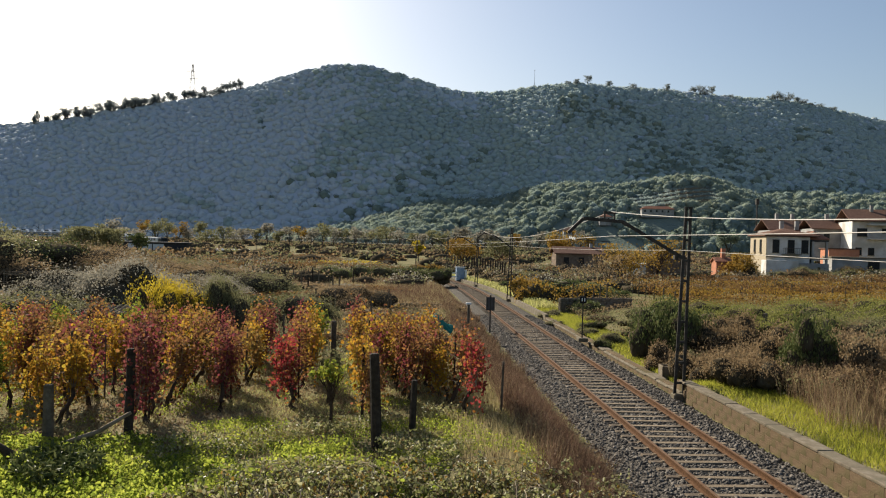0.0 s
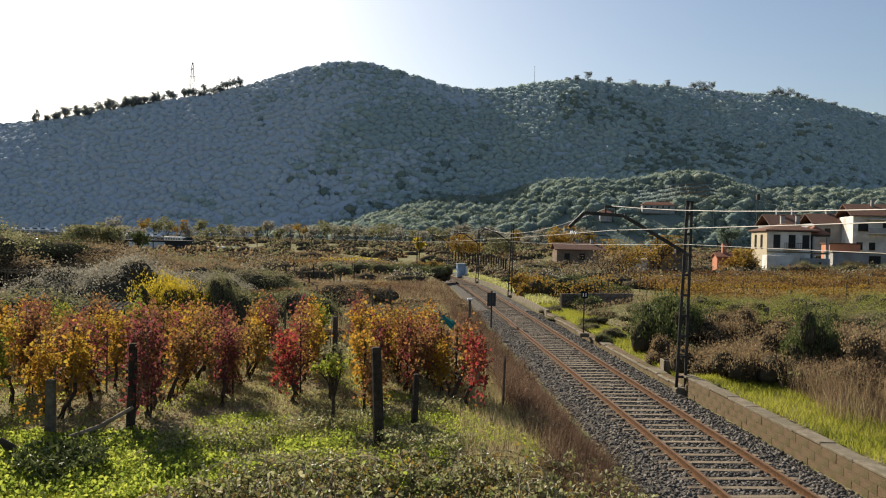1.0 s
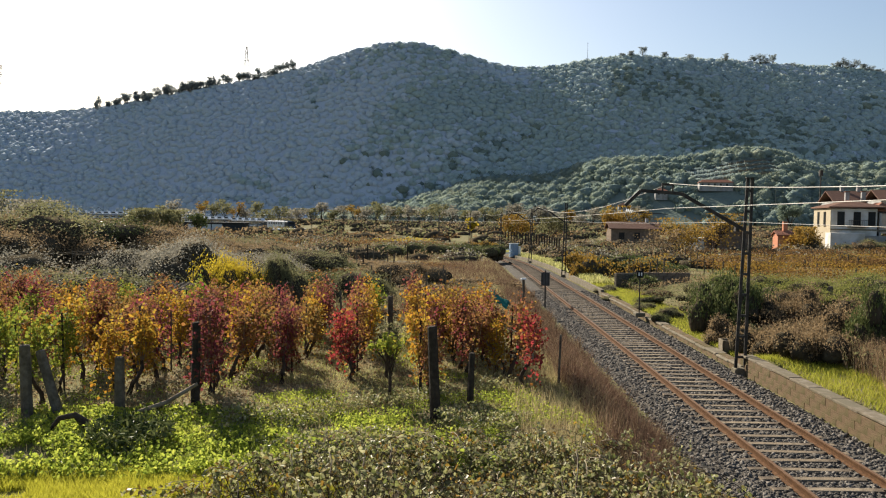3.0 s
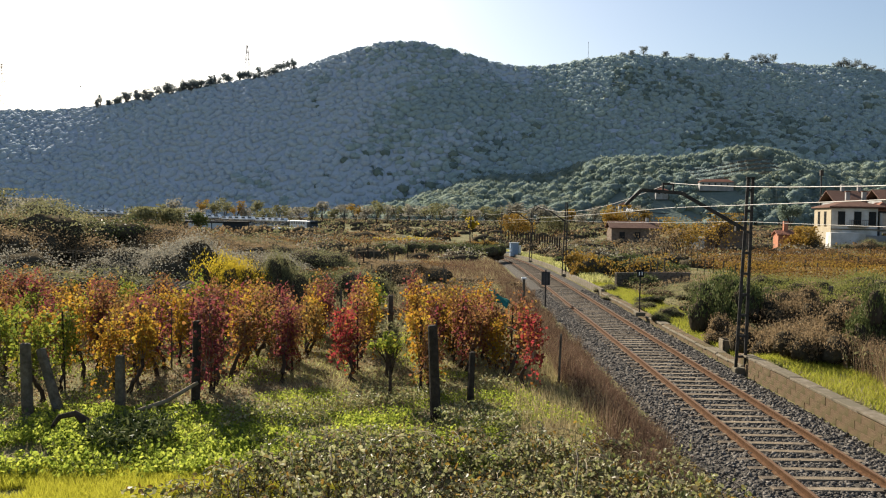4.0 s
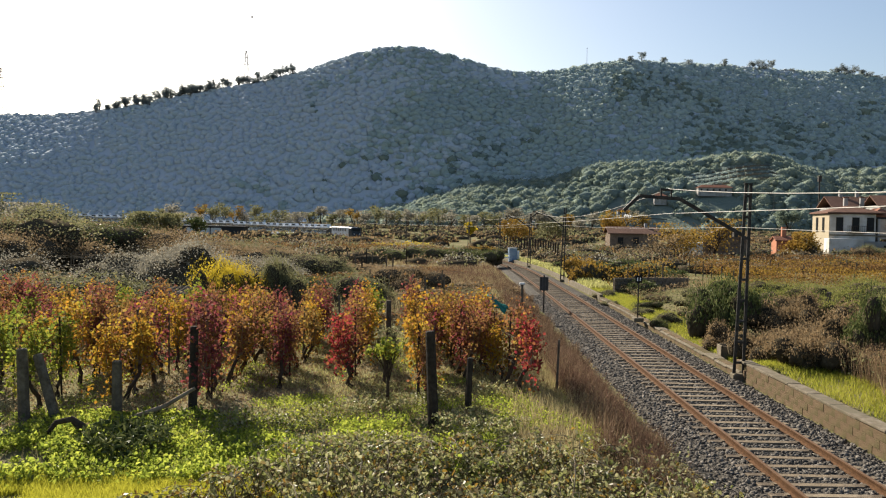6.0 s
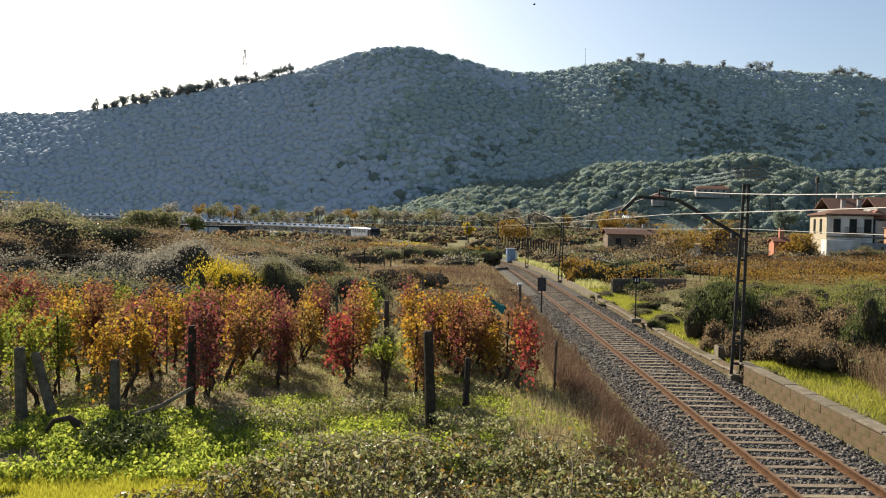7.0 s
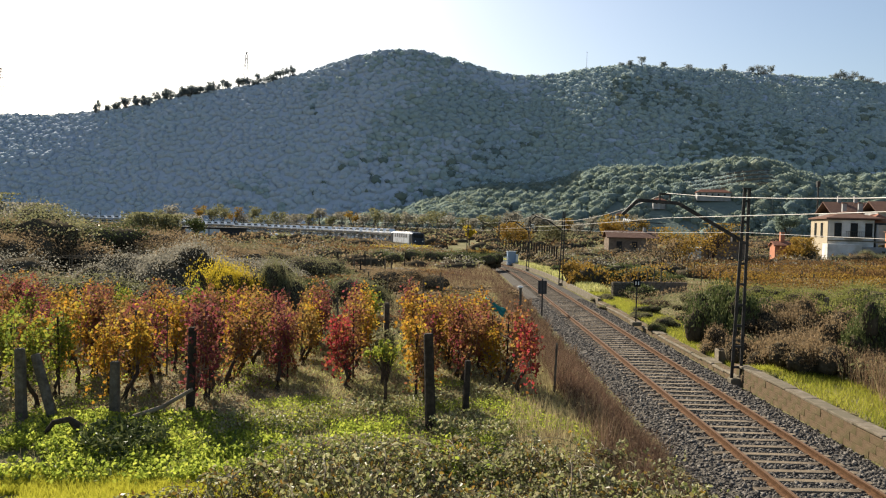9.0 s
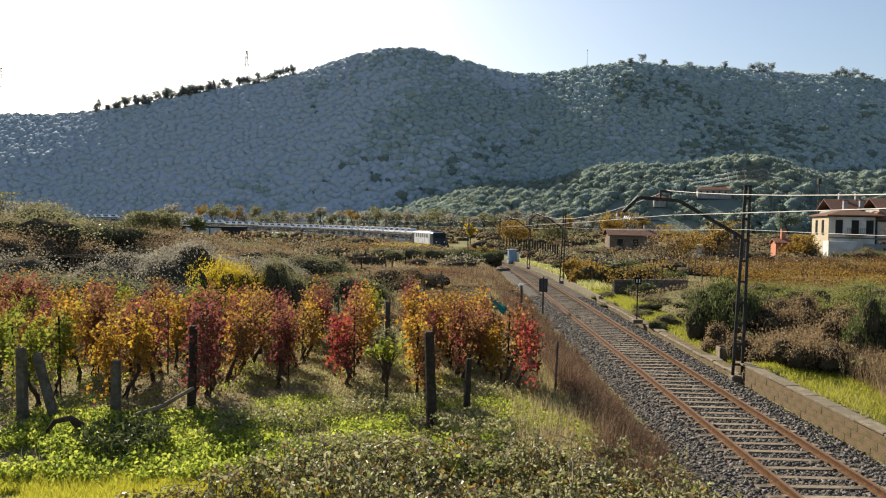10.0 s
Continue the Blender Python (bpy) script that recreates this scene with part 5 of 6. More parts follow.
M_SIGNWHITE = material("white sign paint", [(.75, .75, .73), (.82, .82, .80)], 4, .5)
M_SIGNBACK = material("grey sign back", [(.07, .065, .065), (.11, .105, .10)], 6, .6, .3)


def opening(house, x, y, z, w, h, axis="y", name="window", sign=-1):
    """A window or door set in a wall whose outside looks along the axis."""
    ob = part(name, box(x, y, z, *( (w, .10, h) if axis == "y" else (.10, w, h))), M_FRAME, house)
    off = .04 * sign
    if axis == "y":
        part("pane", box(x, y + off, z, w - .16, .06, h - .16), M_GLASS, ob)
        part("sill", box(x, y + sign * .1, z - h / 2 - .04, w + .14, .22, .07), M_CONCRETE, ob)
    else:
        part("pane", box(x + off, y, z, .06, w - .16, h - .16), M_GLASS, ob)
        part("sill", box(x + sign * .1, y, z - h / 2 - .04, .22, w + .14, .07), M_CONCRETE, ob)
    return ob


def hip_roof(w, d, z, rise, over, mat, house, ridge=.35, cx=0, cy=0, thick=.18):
    """A hipped roof with eaves; w along x, d along y."""
    bm = bmesh.new()
    a, b = w / 2 + over, d / 2 + over
    rx, ry = (max(0, a - b) + ridge * min(a, b) * .3, 0) if a > b else (0, max(0, b - a) + ridge * min(a, b) * .3)
    base = [bm.verts.new((cx + sx * a, cy + sy * b, z)) for sx, sy in ((-1, -1), (1, -1), (1, 1), (-1, 1))]
    low = [bm.verts.new((v.co.x, v.co.y, z - thick)) for v in base]
    t0, t1 = bm.verts.new((cx - rx, cy - ry, z + rise)), bm.verts.new((cx + rx, cy + ry, z + rise))
    if a > b:
        fs = [(base[0], base[1], t1, t0), (base[1], base[2], t1), (base[2], base[3], t0, t1), (base[3], base[0], t0)]
    else:
        fs = [(base[0], base[1], t0), (base[1], base[2], t1, t0), (base[2], base[3], t1), (base[3], base[0], t0, t1)]
    for f in fs:
        bm.faces.new(f)
    for i in range(4):
        bm.faces.new((low[i], low[(i + 1) % 4], base[(i + 1) % 4], base[i]))
    bm.faces.new(low[::-1])
    roof = part("roof", bm, mat, house)
    # tile ribs down the two long slopes
    return roof


def gable_roof(w, d, z, rise, over, mat, house, cx=0, cy=0, thick=.16):
    """Ridge along x."""
    bm = bmesh.new()
    a, b = w / 2 + over, d / 2 + over
    prof = [(-b, z), (0, z + rise), (b, z), (b, z - thick), (0, z + rise - thick), (-b, z - thick)]
    l = [bm.verts.new((cx - a, cy + p, q)) for p, q in prof]
    r = [bm.verts.new((cx + a, cy + p, q)) for p, q in prof]
    for i in range(6):
        j = (i + 1) % 6
        bm.faces.new((l[i], l[j], r[j], r[i]))
    bm.faces.new((l[0], l[5], l[4], l[1])), bm.faces.new((l[1], l[4], l[3], l[2]))
    bm.faces.new((r[1], r[4], r[5], r[0])), bm.faces.new((r[2], r[3], r[4], r[1]))
    return part("roof", bm, mat, house)


def roof_ribs(house, w, z0, z1, y0, y1, n, mat, cx=0):
    """Courses of cover tiles, one bar each, on a slope that looks along -y."""
    for k in range(n):
        x = cx - w / 2 + w * (k + .5) / n
        bm = bmesh.new()
        add_rod(bm, (x, y0, z0 + .03), (x, y1, z1 + .03), .07, .07, 5)
        part("tile", bm, mat, house)


def make_houses():
    # the white house with the hipped brown roof
    z = 1.4
    h = thing("white_house", "white house with hipped brown tile roof and shaded veranda", "house", pose(58.2, 113.0, z, 0, 0, -10))
    part("wall", box(-.2, 0, 2.7, 6.0, 8.0, 5.6, .03), M_WHITE, h)
    part("side_wall", box(-3.22, 0, 2.7, .08, 8.0, 5.6), M_CREAM, h, "sunlit cream side wall")
    part("string_course", box(-.2, -4.03, 2.55, 6.1, .12, .18), M_CONCRETE, h)
    for x in (-1.9, .2, 2.1):
        opening(h, x, -4.0, 4.1, .95, 1.9)
    opening(h, -3.27, -1.4, 4.1, .9, 1.9, "x")
    opening(h, -3.27, 1.6, 4.1, .9, 1.9, "x")
    bal = part("balcony", box(.2, -4.35, 2.95, 2.6, .7, .12), M_CONCRETE, h)
    for k in range(11):
        part("baluster", box(-1.0 + k * .24, -4.66, 3.4, .03, .03, .85), M_FRAME, bal)
    part("handrail", box(.2, -4.66, 3.84, 2.6, .05, .05), M_FRAME, bal)
    ver = part("veranda", box(4.1, -.8, 5.0, 2.7, 6.2, .2), M_DARKSHED, h, "dark veranda canopy")
    for x, y in ((5.2, -3.7), (3.3, -3.7), (5.2, 2.0)):
        part("pillar", box(x, y, 2.5, .3, .3, 5.0), M_GREYWALL, h)
    part("back_wall", box(4.1, 2.3, 2.5, 2.6, .25, 4.9), M_DARKSHED, h)
    part("floor_slab", box(4.1, -.8, 2.45, 2.7, 6.2, .25), M_CONCRETE, h)
    part("terrace_wall", box(-1.8, -5.6, 1.0, 4.4, 2.4, 2.2, .03), M_WHITE, h, "plain white terrace wall")
    part("annex_wall", box(2.6, -5.2, .8, 4.3, 1.6, 1.9, .03), M_GREYWALL, h)
    for x in (1.6, 3.4):
        part("vent", box(x, -6.02, 1.1, .35, .06, .3), M_GLASS, h)
    hip_roof(7.0, 8.4, 5.75, 1.0, .3, M_TILE, h, cx=.2)
    hip_roof(2.7, 5.0, 5.35, 1.1, .25, M_REDTILE, h, cx=4.0, cy=-.8)
    for x, y in ((.8, 2.5), (2.6, 1.2)):
        ch = part("chimney", box(x, y, 7.3, .55, .55, 1.4, .02), M_GREYWALL, h)
        part("cowl", box(x, y, 8.05, .7, .7, .12), M_TILE, ch)
    # the taller white house
    z = 3.4
    h = thing("tall_house", "tall white house with brown gabled roof and upper balcony", "house", pose(88.5, 133, z, 0, 0, -16))
    part("wall", box(0, 0, 3.4, 15, 9, 7.0, .03), M_WHITE, h)
    for x in (-6.4, -4.4):
        opening(h, x, -4.5, 1.7, 1.0, 1.3)
    for x in (-5.9, -2.0, 1.5):
        opening(h, x, -4.5, 5.0, 1.6, 1.4)
    slab = part("balcony", box(-2.2, -5.1, 3.9, 6.0, 1.2, .2), M_WHITE, h)
    part("parapet", box(-2.2, -5.65, 4.4, 6.0, .12, .9), M_GREYWALL, slab)
    part("canopy", box(-2.2, -5.1, 6.3, 6.0, 1.4, .18), M_WHITE, h)
    gable_roof(15, 9, 7.0, 2.2, .6, M_TILE, h)
    part("chimney", box(-3.5, -1.0, 9.2, .5, .5, 1.3), M_GREYWALL, h)
    # grey gabled house between them
    h = thing("grey_house", "grey rendered house with a low gable and small windows", "house", pose(83.5, 141, 3.2, 0, 0, -12))
    part("wall", box(0, 0, 2.9, 11, 8, 6.0, .03), M_GREYWALL, h)
    for x in (-3.2, .6, 3.4):
        opening(h, x, -4.0, 4.4, 1.0, 1.2)
    gable_roof(11, 8, 5.9, 1.9, .5, M_TILE, h)
    part("chimney", box(-2, 0, 8.0, .6, .6, 1.4), M_GREYWALL, h)
    h = thing("brown_house", "house with a long brown tile roof behind others", "house", pose(80.5, 151, 3.2, 0, 0, -8))
    part("wall", box(0, 0, 2.8, 12, 8, 5.6, .03), M_GREYWALL, h)
    opening(h, -2, -4.0, 4.0, 1.0, 1.2)
    gable_roof(12, 8, 5.7, 2.2, .5, M_TILE, h)
    for x in (-3.5, -.5):
        part("chimney", box(x, 0, 8.3, .6, .6, 1.5), M_GREYWALL, h)
    # low garden walls and garage
    h = thing("garage", "low whitewashed garage with a flat roof", "garage", pose(70.5, 113.5, 1.7, 0, 0, -14))
    part("wall", box(0, 0, 1.1, 8.5, 4.5, 2.4, .03), M_GREYWALL, h)
    part("roof", box(0, 0, 2.4, 8.8, 4.8, .18), M_CONCRETE, h)
    opening(h, 1.5, -2.25, 1.0, 1.6, 1.9, name="door")
    h = thing("brick_store", "small brick outbuilding beside the white house", "outbuilding", pose(71.5, 120.0, 2.0, 0, 0, -12))
    part("wall", box(0, 0, 1.6, 4.5, 4, 3.4, .03), M_ORANGEWALL, h)
    part("roof", box(0, 0, 3.4, 4.9, 4.4, .16), M_TILE, h)
    # terracotta outhouse with chimney
    h = thing("outhouse", "small terracotta outhouse with a stubby chimney", "outbuilding", pose(45.6, 104.5, 1.0, 0, 0, -6))
    part("wall", box(0, 0, 1.1, 2.2, 2.2, 2.4, .02), M_ORANGEWALL, h)
    gable_roof(2.2, 2.2, 2.2, .55, .2, M_REDTILE, h)
    part("chimney", box(.1, 0, 3.2, .55, .55, 1.5, .02), M_ORANGEWALL, h)
    # dark stone barn with a sheet-metal lean-to
    h = thing("stone_barn", "old dark stone barn with a sagging gabled roof", "barn", pose(36.5, 101, .9, 0, 0, 72))
    part("wall", box(0, 0, 1.2, 7.5, 5.2, 2.6, .03), M_BRICKWALL, h)
    gable_roof(7.5, 5.2, 2.6, 1.3, .3, M_BRICKWALL, h)
    for k in range(2):
        bm = bmesh.new()
        vs = [bm.verts.new((3.75 * (1 if k else -1), yy, zz)) for yy, zz in ((-2.55, 2.4), (2.55, 2.4), (0, 3.65))]
        bm.faces.new(vs)
        part("gable", bm, M_BRICKWALL, h)
    part("shed_wall", box(-2.2, 3.4, .9, 3.0, 1.8, 1.9), M_SHEET, h, "pale sheet-metal lean-to")
    # long low house with a red roof among the trees
    h = thing("low_house", "long low brick house with a faded brown roof", "house", pose(34.5, 142, .5, 0, 0, -4))
    part("wall", box(0, 0, 1.4, 8.5, 6, 3.0, .03), M_BRICKWALL, h)
    gable_roof(8.5, 6, 2.9, 1.2, .4, M_TILE, h)
    for x in (-2.4, .3):
        opening(h, x, -3.0, 1.6, 1.0, 1.2)
    part("chimney", box(2.5, 0, 4.2, .5, .5, 1.1), M_GREYWALL, h)
    # hillside houses
    for x, y, w, ry, mat, lab in ((148, 532, 8, 3, M_REDTILE, "stone hillside house with a red pyramid roof"), (186, 536, 22, 6, M_REDTILE, "long ruined hillside house with a red roof"), (121, 522, 8, 4, M_TILE, "grey hillside house among the woods")):
        zz = gz(x, y)
        h = thing("hillside_house", lab, "house", pose(x, y, zz - .6, 0, 0, -8), "houses on the hillside")
        part("wall", box(0, 0, 3.0, w, 7, 6, .03), M_GREYWALL, h)
        hip_roof(w, 7, 6.0, 2.0, .5, mat, h)
        for k in range(max(2, int(w / 4))):
            opening(h, -w / 2 + 2 + k * 4, -3.5, 4.4, 1.2, 1.4)
    # dark shed with pale doors in the fields
    h = thing("field_shed", "long dark field shed with pale sliding doors", "shed", pose(-66.5, 226, -.2, 0, 0, 3))
    part("wall", box(0, 0, 1.3, 20, 6, 2.8), M_DARKSHED, h)
    part("roof", box(0, 0, 2.8, 21, 7, .25), M_DARKSHED, h)
    for x in (-4.5, -1.0, 2.2):
        part("door", box(x, -3.05, 1.2, 2.9, .1, 2.3), M_SHEET, h, "pale sliding door")
    g = thing("greenhouse", "low white plastic greenhouse tunnel in the fields", "greenhouse", pose(-46, 236, -.2, 0, 0, -2))
    bm = bmesh.new()
    add_rod(bm, (-5, 0, .3), (5, 0, .3), 1.0, 1.0, 12)
    part("cover", bm, M_SHEET, g)
    for x in (-5.05, 5.05):
        part("end_frame", box(x, 0, .5, .08, 1.7, 1.3), M_SHEET, g)


make_houses()


# ---- stone garden wall, trough, signs, cabinet, tarp ----
def make_trackside_things():
    w = thing("garden_wall", "old grey stone-block garden wall beside the railway", "wall")
    rr = random.Random(5)
    n = 0
    for (xa, ya, xb, yb) in ((12.7, 57.2, 14.7, 57.8), (14.8, 58.2, 18.2, 58.6)):
        L = math.hypot(xb - xa, yb - ya)
        for c in range(4):
            t = 0.0
            while t < L:
                l = rr.uniform(.45, .8)
                q = min(1, (t + l / 2) / L)
                x, y = xa + (xb - xa) * q, ya + (yb - ya) * q
                o = part("stone", box(0, 0, 0, l - .02, .35, .29, .02), M_GREYPOST if xa < 13 else M_BRICKWALL, w)
                o.matrix_basis = pose(x, y, gz(14, 57.5) + .1 + .30 * c, 0, 0, math.degrees(math.atan2(yb - ya, xb - xa)))
                t += l
    for k in range(6):
        post("garden_post", 14.0 + k * .55 + rr.uniform(-.1, .1), 58.9, rr.uniform(1.7, 2.3), .06, M_GREYPOST, "grey wooden post behind the garden wall", (rr.uniform(-.06, .06), 0), 5, "posts behind the garden wall")
    hedge_row((12.6, 58.6), (17.5, 59.6), 1.9, .3, B_AUTUMN, "yellow-leaved vine on the garden wall", "vines on the garden wall", .14, 120, False)
    t = thing("trough", "square grey concrete trough in the grass", "trough", pose(11.15, 29.8, gz(11.2, 29.8), 0, 0, -6))
    bm = bmesh.new()
    for x, y, sx, sy in ((-.4, 0, .08, .7), (.4, 0, .08, .7), (0, -.31, .88, .08), (0, .31, .88, .08)):
        add_box(bm, x, y, .24, sx, sy, .46, .012)
    part("shell", bm, M_CONCRETE, t)
    part("bottom", box(0, 0, .06, .8, .6, .08), M_CONCRETE, t)
    # small black line-side sign; its two figures are not legible
    s = thing("lineside_sign", "small black square sign with white marks on a thin post", "sign", pose(10.12, 39.9, .05, 0, 0, 4))
    part("post", rod((0, 0, -.1), (0, 0, 2.2), .035, seg=8), M_STEEL, s)
    b = part("board", box(0, -.04, 2.02, .36, .03, .36, .01), M_BLACKSIGN, s)
    part("bar", box(-.07, -.06, 2.02, .05, .012, .17), M_SIGNWHITE, b)
    part("bar", box(.07, -.06, 2.02, .05, .012, .17), M_SIGNWHITE, b)
    part("stone_base", box(0, 0, -.05, .5, .5, .2, .03), M_CONCRETE, s)
    # sign seen from behind, left of the rails
    s = thing("signal_board", "tall grey board on a post beside the ballast", "sign", pose(6.0, 45.2, -.15, 0, 0, -6))
    part("post", rod((0, 0, -.2), (0, 0, 2.0), .045, seg=8), M_STEEL, s)
    b = part("board", box(0, -.02, 1.5, .50, .04, .78, .01), M_SIGNBACK, s)
    for k in range(3):
        part("rib", box(-.16 + k * .16, -.05, 1.5, .03, .02, .76), M_STEEL, b)
    s = thing("marker_post", "short white-capped marker post in the weeds", "post", pose(4.35, 41.5, gz(4.35, 41.5)))
    part("stem", rod((0, 0, -.2), (0, 0, 1.5), .07, seg=8), M_GREYPOST, s)
    part("cap", box(0, 0, 1.55, .28, .2, .10, .02), M_SIGNWHITE, s, "white painted cap")
    s = thing("relay_cabinet", "blue-grey steel relay cabinet beside the track", "cabinet", pose(10.3, 112.5, gz(10.3, 112.5) + .05, 0, 0, 8))
    part("body", box(0, 0, 1.05, 1.15, .8, 1.9, .03), M_BLUEBOX, s)
    part("plinth", box(0, 0, .05, 1.3, .95, .2), M_CONCRETE, s)
    part("roof", box(0, 0, 2.03, 1.3, .95, .08), M_SHEET, s)
    part("door_panel", box(.82, 0, .9, .28, .5, 1.5, .01), M_SIGNWHITE, s, "white side panel")
    f = thing("barrier_rail", "white two-rail barrier beside the relay cabinet", "barrier", pose(8.6, 111.5, gz(8.6, 111.5), 0, 0, 8))
    for k in (0, 1):
        part("rail", box(0, 0, .75 + .5 * k, 2.4, .06, .16, .01), M_SIGNWHITE, f)
    for x in (-1.1, 0, 1.1):
        part("upright", box(x, .06, .6, .09, .07, 1.5), M_SIGNWHITE, f)
    # green tarp over a heap
    bm = bmesh.new()
    bmesh.ops.create_grid(bm, x_segments=16, y_segments=12, size=1)
    for v in bm.verts:
        x, y = v.co.x, v.co.y
        v.co = vec(x * .85, y * .6, .95 * max(0, 1 - .75 * abs(x - .1) ** 1.3) * (1 - .45 * y * y) * (1 - .35 * (x + 1) / 2) + .06 * math.sin(7 * x + 3 * y) + .04 * math.sin(11 * y - 4 * x))
    bmesh.ops.recalc_face_normals(bm, faces=bm.faces[:])
    bmesh.ops.solidify(bm, geom=bm.faces[:], thickness=.01)
    tp = part("tarp", bm, M_TARP, smooth=True)
    tp.matrix_basis = pose(2.0, 33.0, gz(2.0, 33.0) + .75, 0, 0, -12)
    tagged(tp, "crumpled green plastic tarp over a heap in the weeds", "tarp")
    shrub(2.0, 33.3, 1.0, 1.3, B_BROWN, "withered bramble heap under the green tarp", "shrub", "wild shrubs of the overgrown fields")
    # bare trellis plot between the mounds
    for k in range(7):
        x0 = -28.5 + k * 1.25
        t = thing("trellis", "bare wire trellis row with grey posts", "trellis", group="trellis rows between the mounds")
        for j in range(4):
            x, y = x0 + j * .9, 55.5 + j * 3.0
            z0 = gz(x, y)
            part("post", rod((x, y, z0 - .1), (x, y, z0 + 1.75), .045, seg=5), M_GREYPOST, t)
        for zz in (.9, 1.6):
            pts = [(x0 + j * .9, 55.5 + j * 3.0, gz(x0 + j * .9, 55.5 + j * 3.0) + zz) for j in range(4)]
            part("wire", tube_mesh("wire", pts, .018, M_GREYPOST, 4), M_GREYPOST, t)
    # little corrugated roof behind the vines
    t = thing("lean_to", "low lean-to with a corrugated pale roof", "shed", pose(-10.4, 30.9, gz(-10.4, 30.9), 0, 0, -4))
    bm = bmesh.new()
    n = 22
    tops = [[bm.verts.new((-.85 + 1.7 * i / n, yy, zz + .03 * math.sin(i * 1.9))) for i in range(n + 1)] for yy, zz in ((-.6, 1.55), (.6, 1.75))]
    for i in range(n):
        bm.faces.new((tops[0][i], tops[0][i + 1], tops[1][i + 1], tops[1][i]))
    bmesh.ops.solidify(bm, geom=bm.faces[:], thickness=.015)
    part("roof", bm, M_GREYPOST, t)
    for x in (-.75, .75):
        for y in (-.5, .5):
            part("leg", rod((x, y, -.1), (x, y, 1.6 + .1 * (y > 0)), .04, seg=6), M_POST, t)
    # green shoots above the vines
    for x, y, r, h in ((-9.2, 28.5, .5, 1.95), (-12.8, 28.2, .8, 1.8), (-13.8, 28.0, .7, 1.7), (-8.2, 28.8, .35, 2.05)):
        shrub(x, y, r, h, B_LIME, "fresh green shrub growing above the vines", "shrub", "green shrubs at the vineyard's end", seed=4)


make_trackside_things()


# ---- pylons, ridge trees, terraces ----
def make_pylon(x, y, tall):
    z = gz(x, y)
    p = thing("pylon", "tall steel lattice power pylon on the ridge", "pylon", Matrix.Translation((x, y, z)), "pylons on the ridge")
    bm = bmesh.new()
    w = tall * .09
    for sx in (-1, 1):
        for sy in (-1, 1):
            add_beam(bm, (sx * w, sy * w, -1), (sx * .5, sy * .5, tall), .30, .30)
    part("leg_frame", bm, M_STEEL, p)
    br = bmesh.new()
    n = 8
    for k in range(n):
        z0, z1 = tall * k / n, tall * (k + 1) / n
        w0, w1 = w + (.5 - w) * k / n, w + (.5 - w) * (k + 1) / n
        for sy in (-1, 1):
            add_beam(br, (-w0, sy * w0, z0), (w1, sy * w1, z1), .15, .15)
            add_beam(br, (w0, sy * w0, z0), (-w1, sy * w1, z1), .15, .15)
    part("bracing", br, M_STEEL, p)
    for f in (.62, .80, .98):
        part("cross_arm", add_beam(bmesh.new(), (-tall * .17, 0, tall * f), (tall * .17, 0, tall * f), .35, .35), M_STEEL, p)


make_pylon(-215, 858, 40)
make_pylon(-480, 855, 52)


def mast(x, y, tall, label):
    m = thing("radio_mast", label, "mast", Matrix.Translation((x, y, gz(x, y))))
    part("pole", rod((0, 0, -1), (0, 0, tall), .25, .12, 6), M_STEEL, m)
    part("aerial", box(0, 0, tall, .6, .6, 1.2), M_STEEL, m)


mast(156, 862, 22, "thin radio mast on the far ridge")
mast(77, 160, 14, "thin steel mast behind the village houses")


# needles lightened to blue-grey: the haze before the ridge, put into their colour
RIDGE_LEAF = leaf_mat("skyline pine needles with haze tint", [(.19, .22, .225), (.23, .26, .26), (.26, .29, .275)], .3, .5, .5)


def ridge_trees():
    rng = np.random.default_rng(15)
    spots = [(-400 + k * 3.9 + rng.normal(0, 2.5), 0) for k in range(62)] + [(-372, 1), (-352, 1), (-345, 1), (190, 0), (200, 0), (212, 0), (236, 0), (262, 0), (300, 0), (330, 0), (338, 0), (345, 0), (352, 0), (372, 0), (420, 0), (426, 0), (432, 0), (440, 0), (448, 0), (455, 0), (465, 0), (475, 0), (490, 0)]
    for x, k in spots:
        if x < -290:
            x += 30
        # on the crest as it stands against the sky
        ys = np.arange(560.0, 880.0, 6.0)
        y = float(ys[np.argmax((ground_z(x * ys / 846, ys) - 4.8) / ys)]) + rng.uniform(-5, 5)
        x = x * y / 846
        tree(x, y, rng.uniform(6, 15), rng.uniform(3.4, 6.4), RIDGE_LEAF, "dark pine standing on the skyline of the ridge", k, trunk_h=.2, leaf=.8, n=760, z=gz(x, y) - 1.6)


ridge_trees()


def terraces():
    for k in range(4):
        y, x = 551 + k * 7.5, 205 + k * 2
        zs = gz(x, y)
        bm = bmesh.new()
        for j in range(14):
            a = x - 36 + j * 5.2
            add_box(bm, a, y + 3 * math.sin(j * .5), gz(a, y) + .2, 6.2, 1.2, 1.4, .2)
        tagged(part("terrace_wall", bm, M_CONCRETE), "dry-stone terrace wall across the hillside", "terrace wall", "terrace walls on the hillside")
        # the strip shares the haze-tinted leaf colour of the eastern woods
        hedge_row((x - 36, y + 3.5), (x + 36, y + 3.5), 1.2, 1.2, M_LEAF_THINHAZE, "green planted strip on a hillside terrace", "terrace plantings on the hillside", .9, 34, False)


terraces()


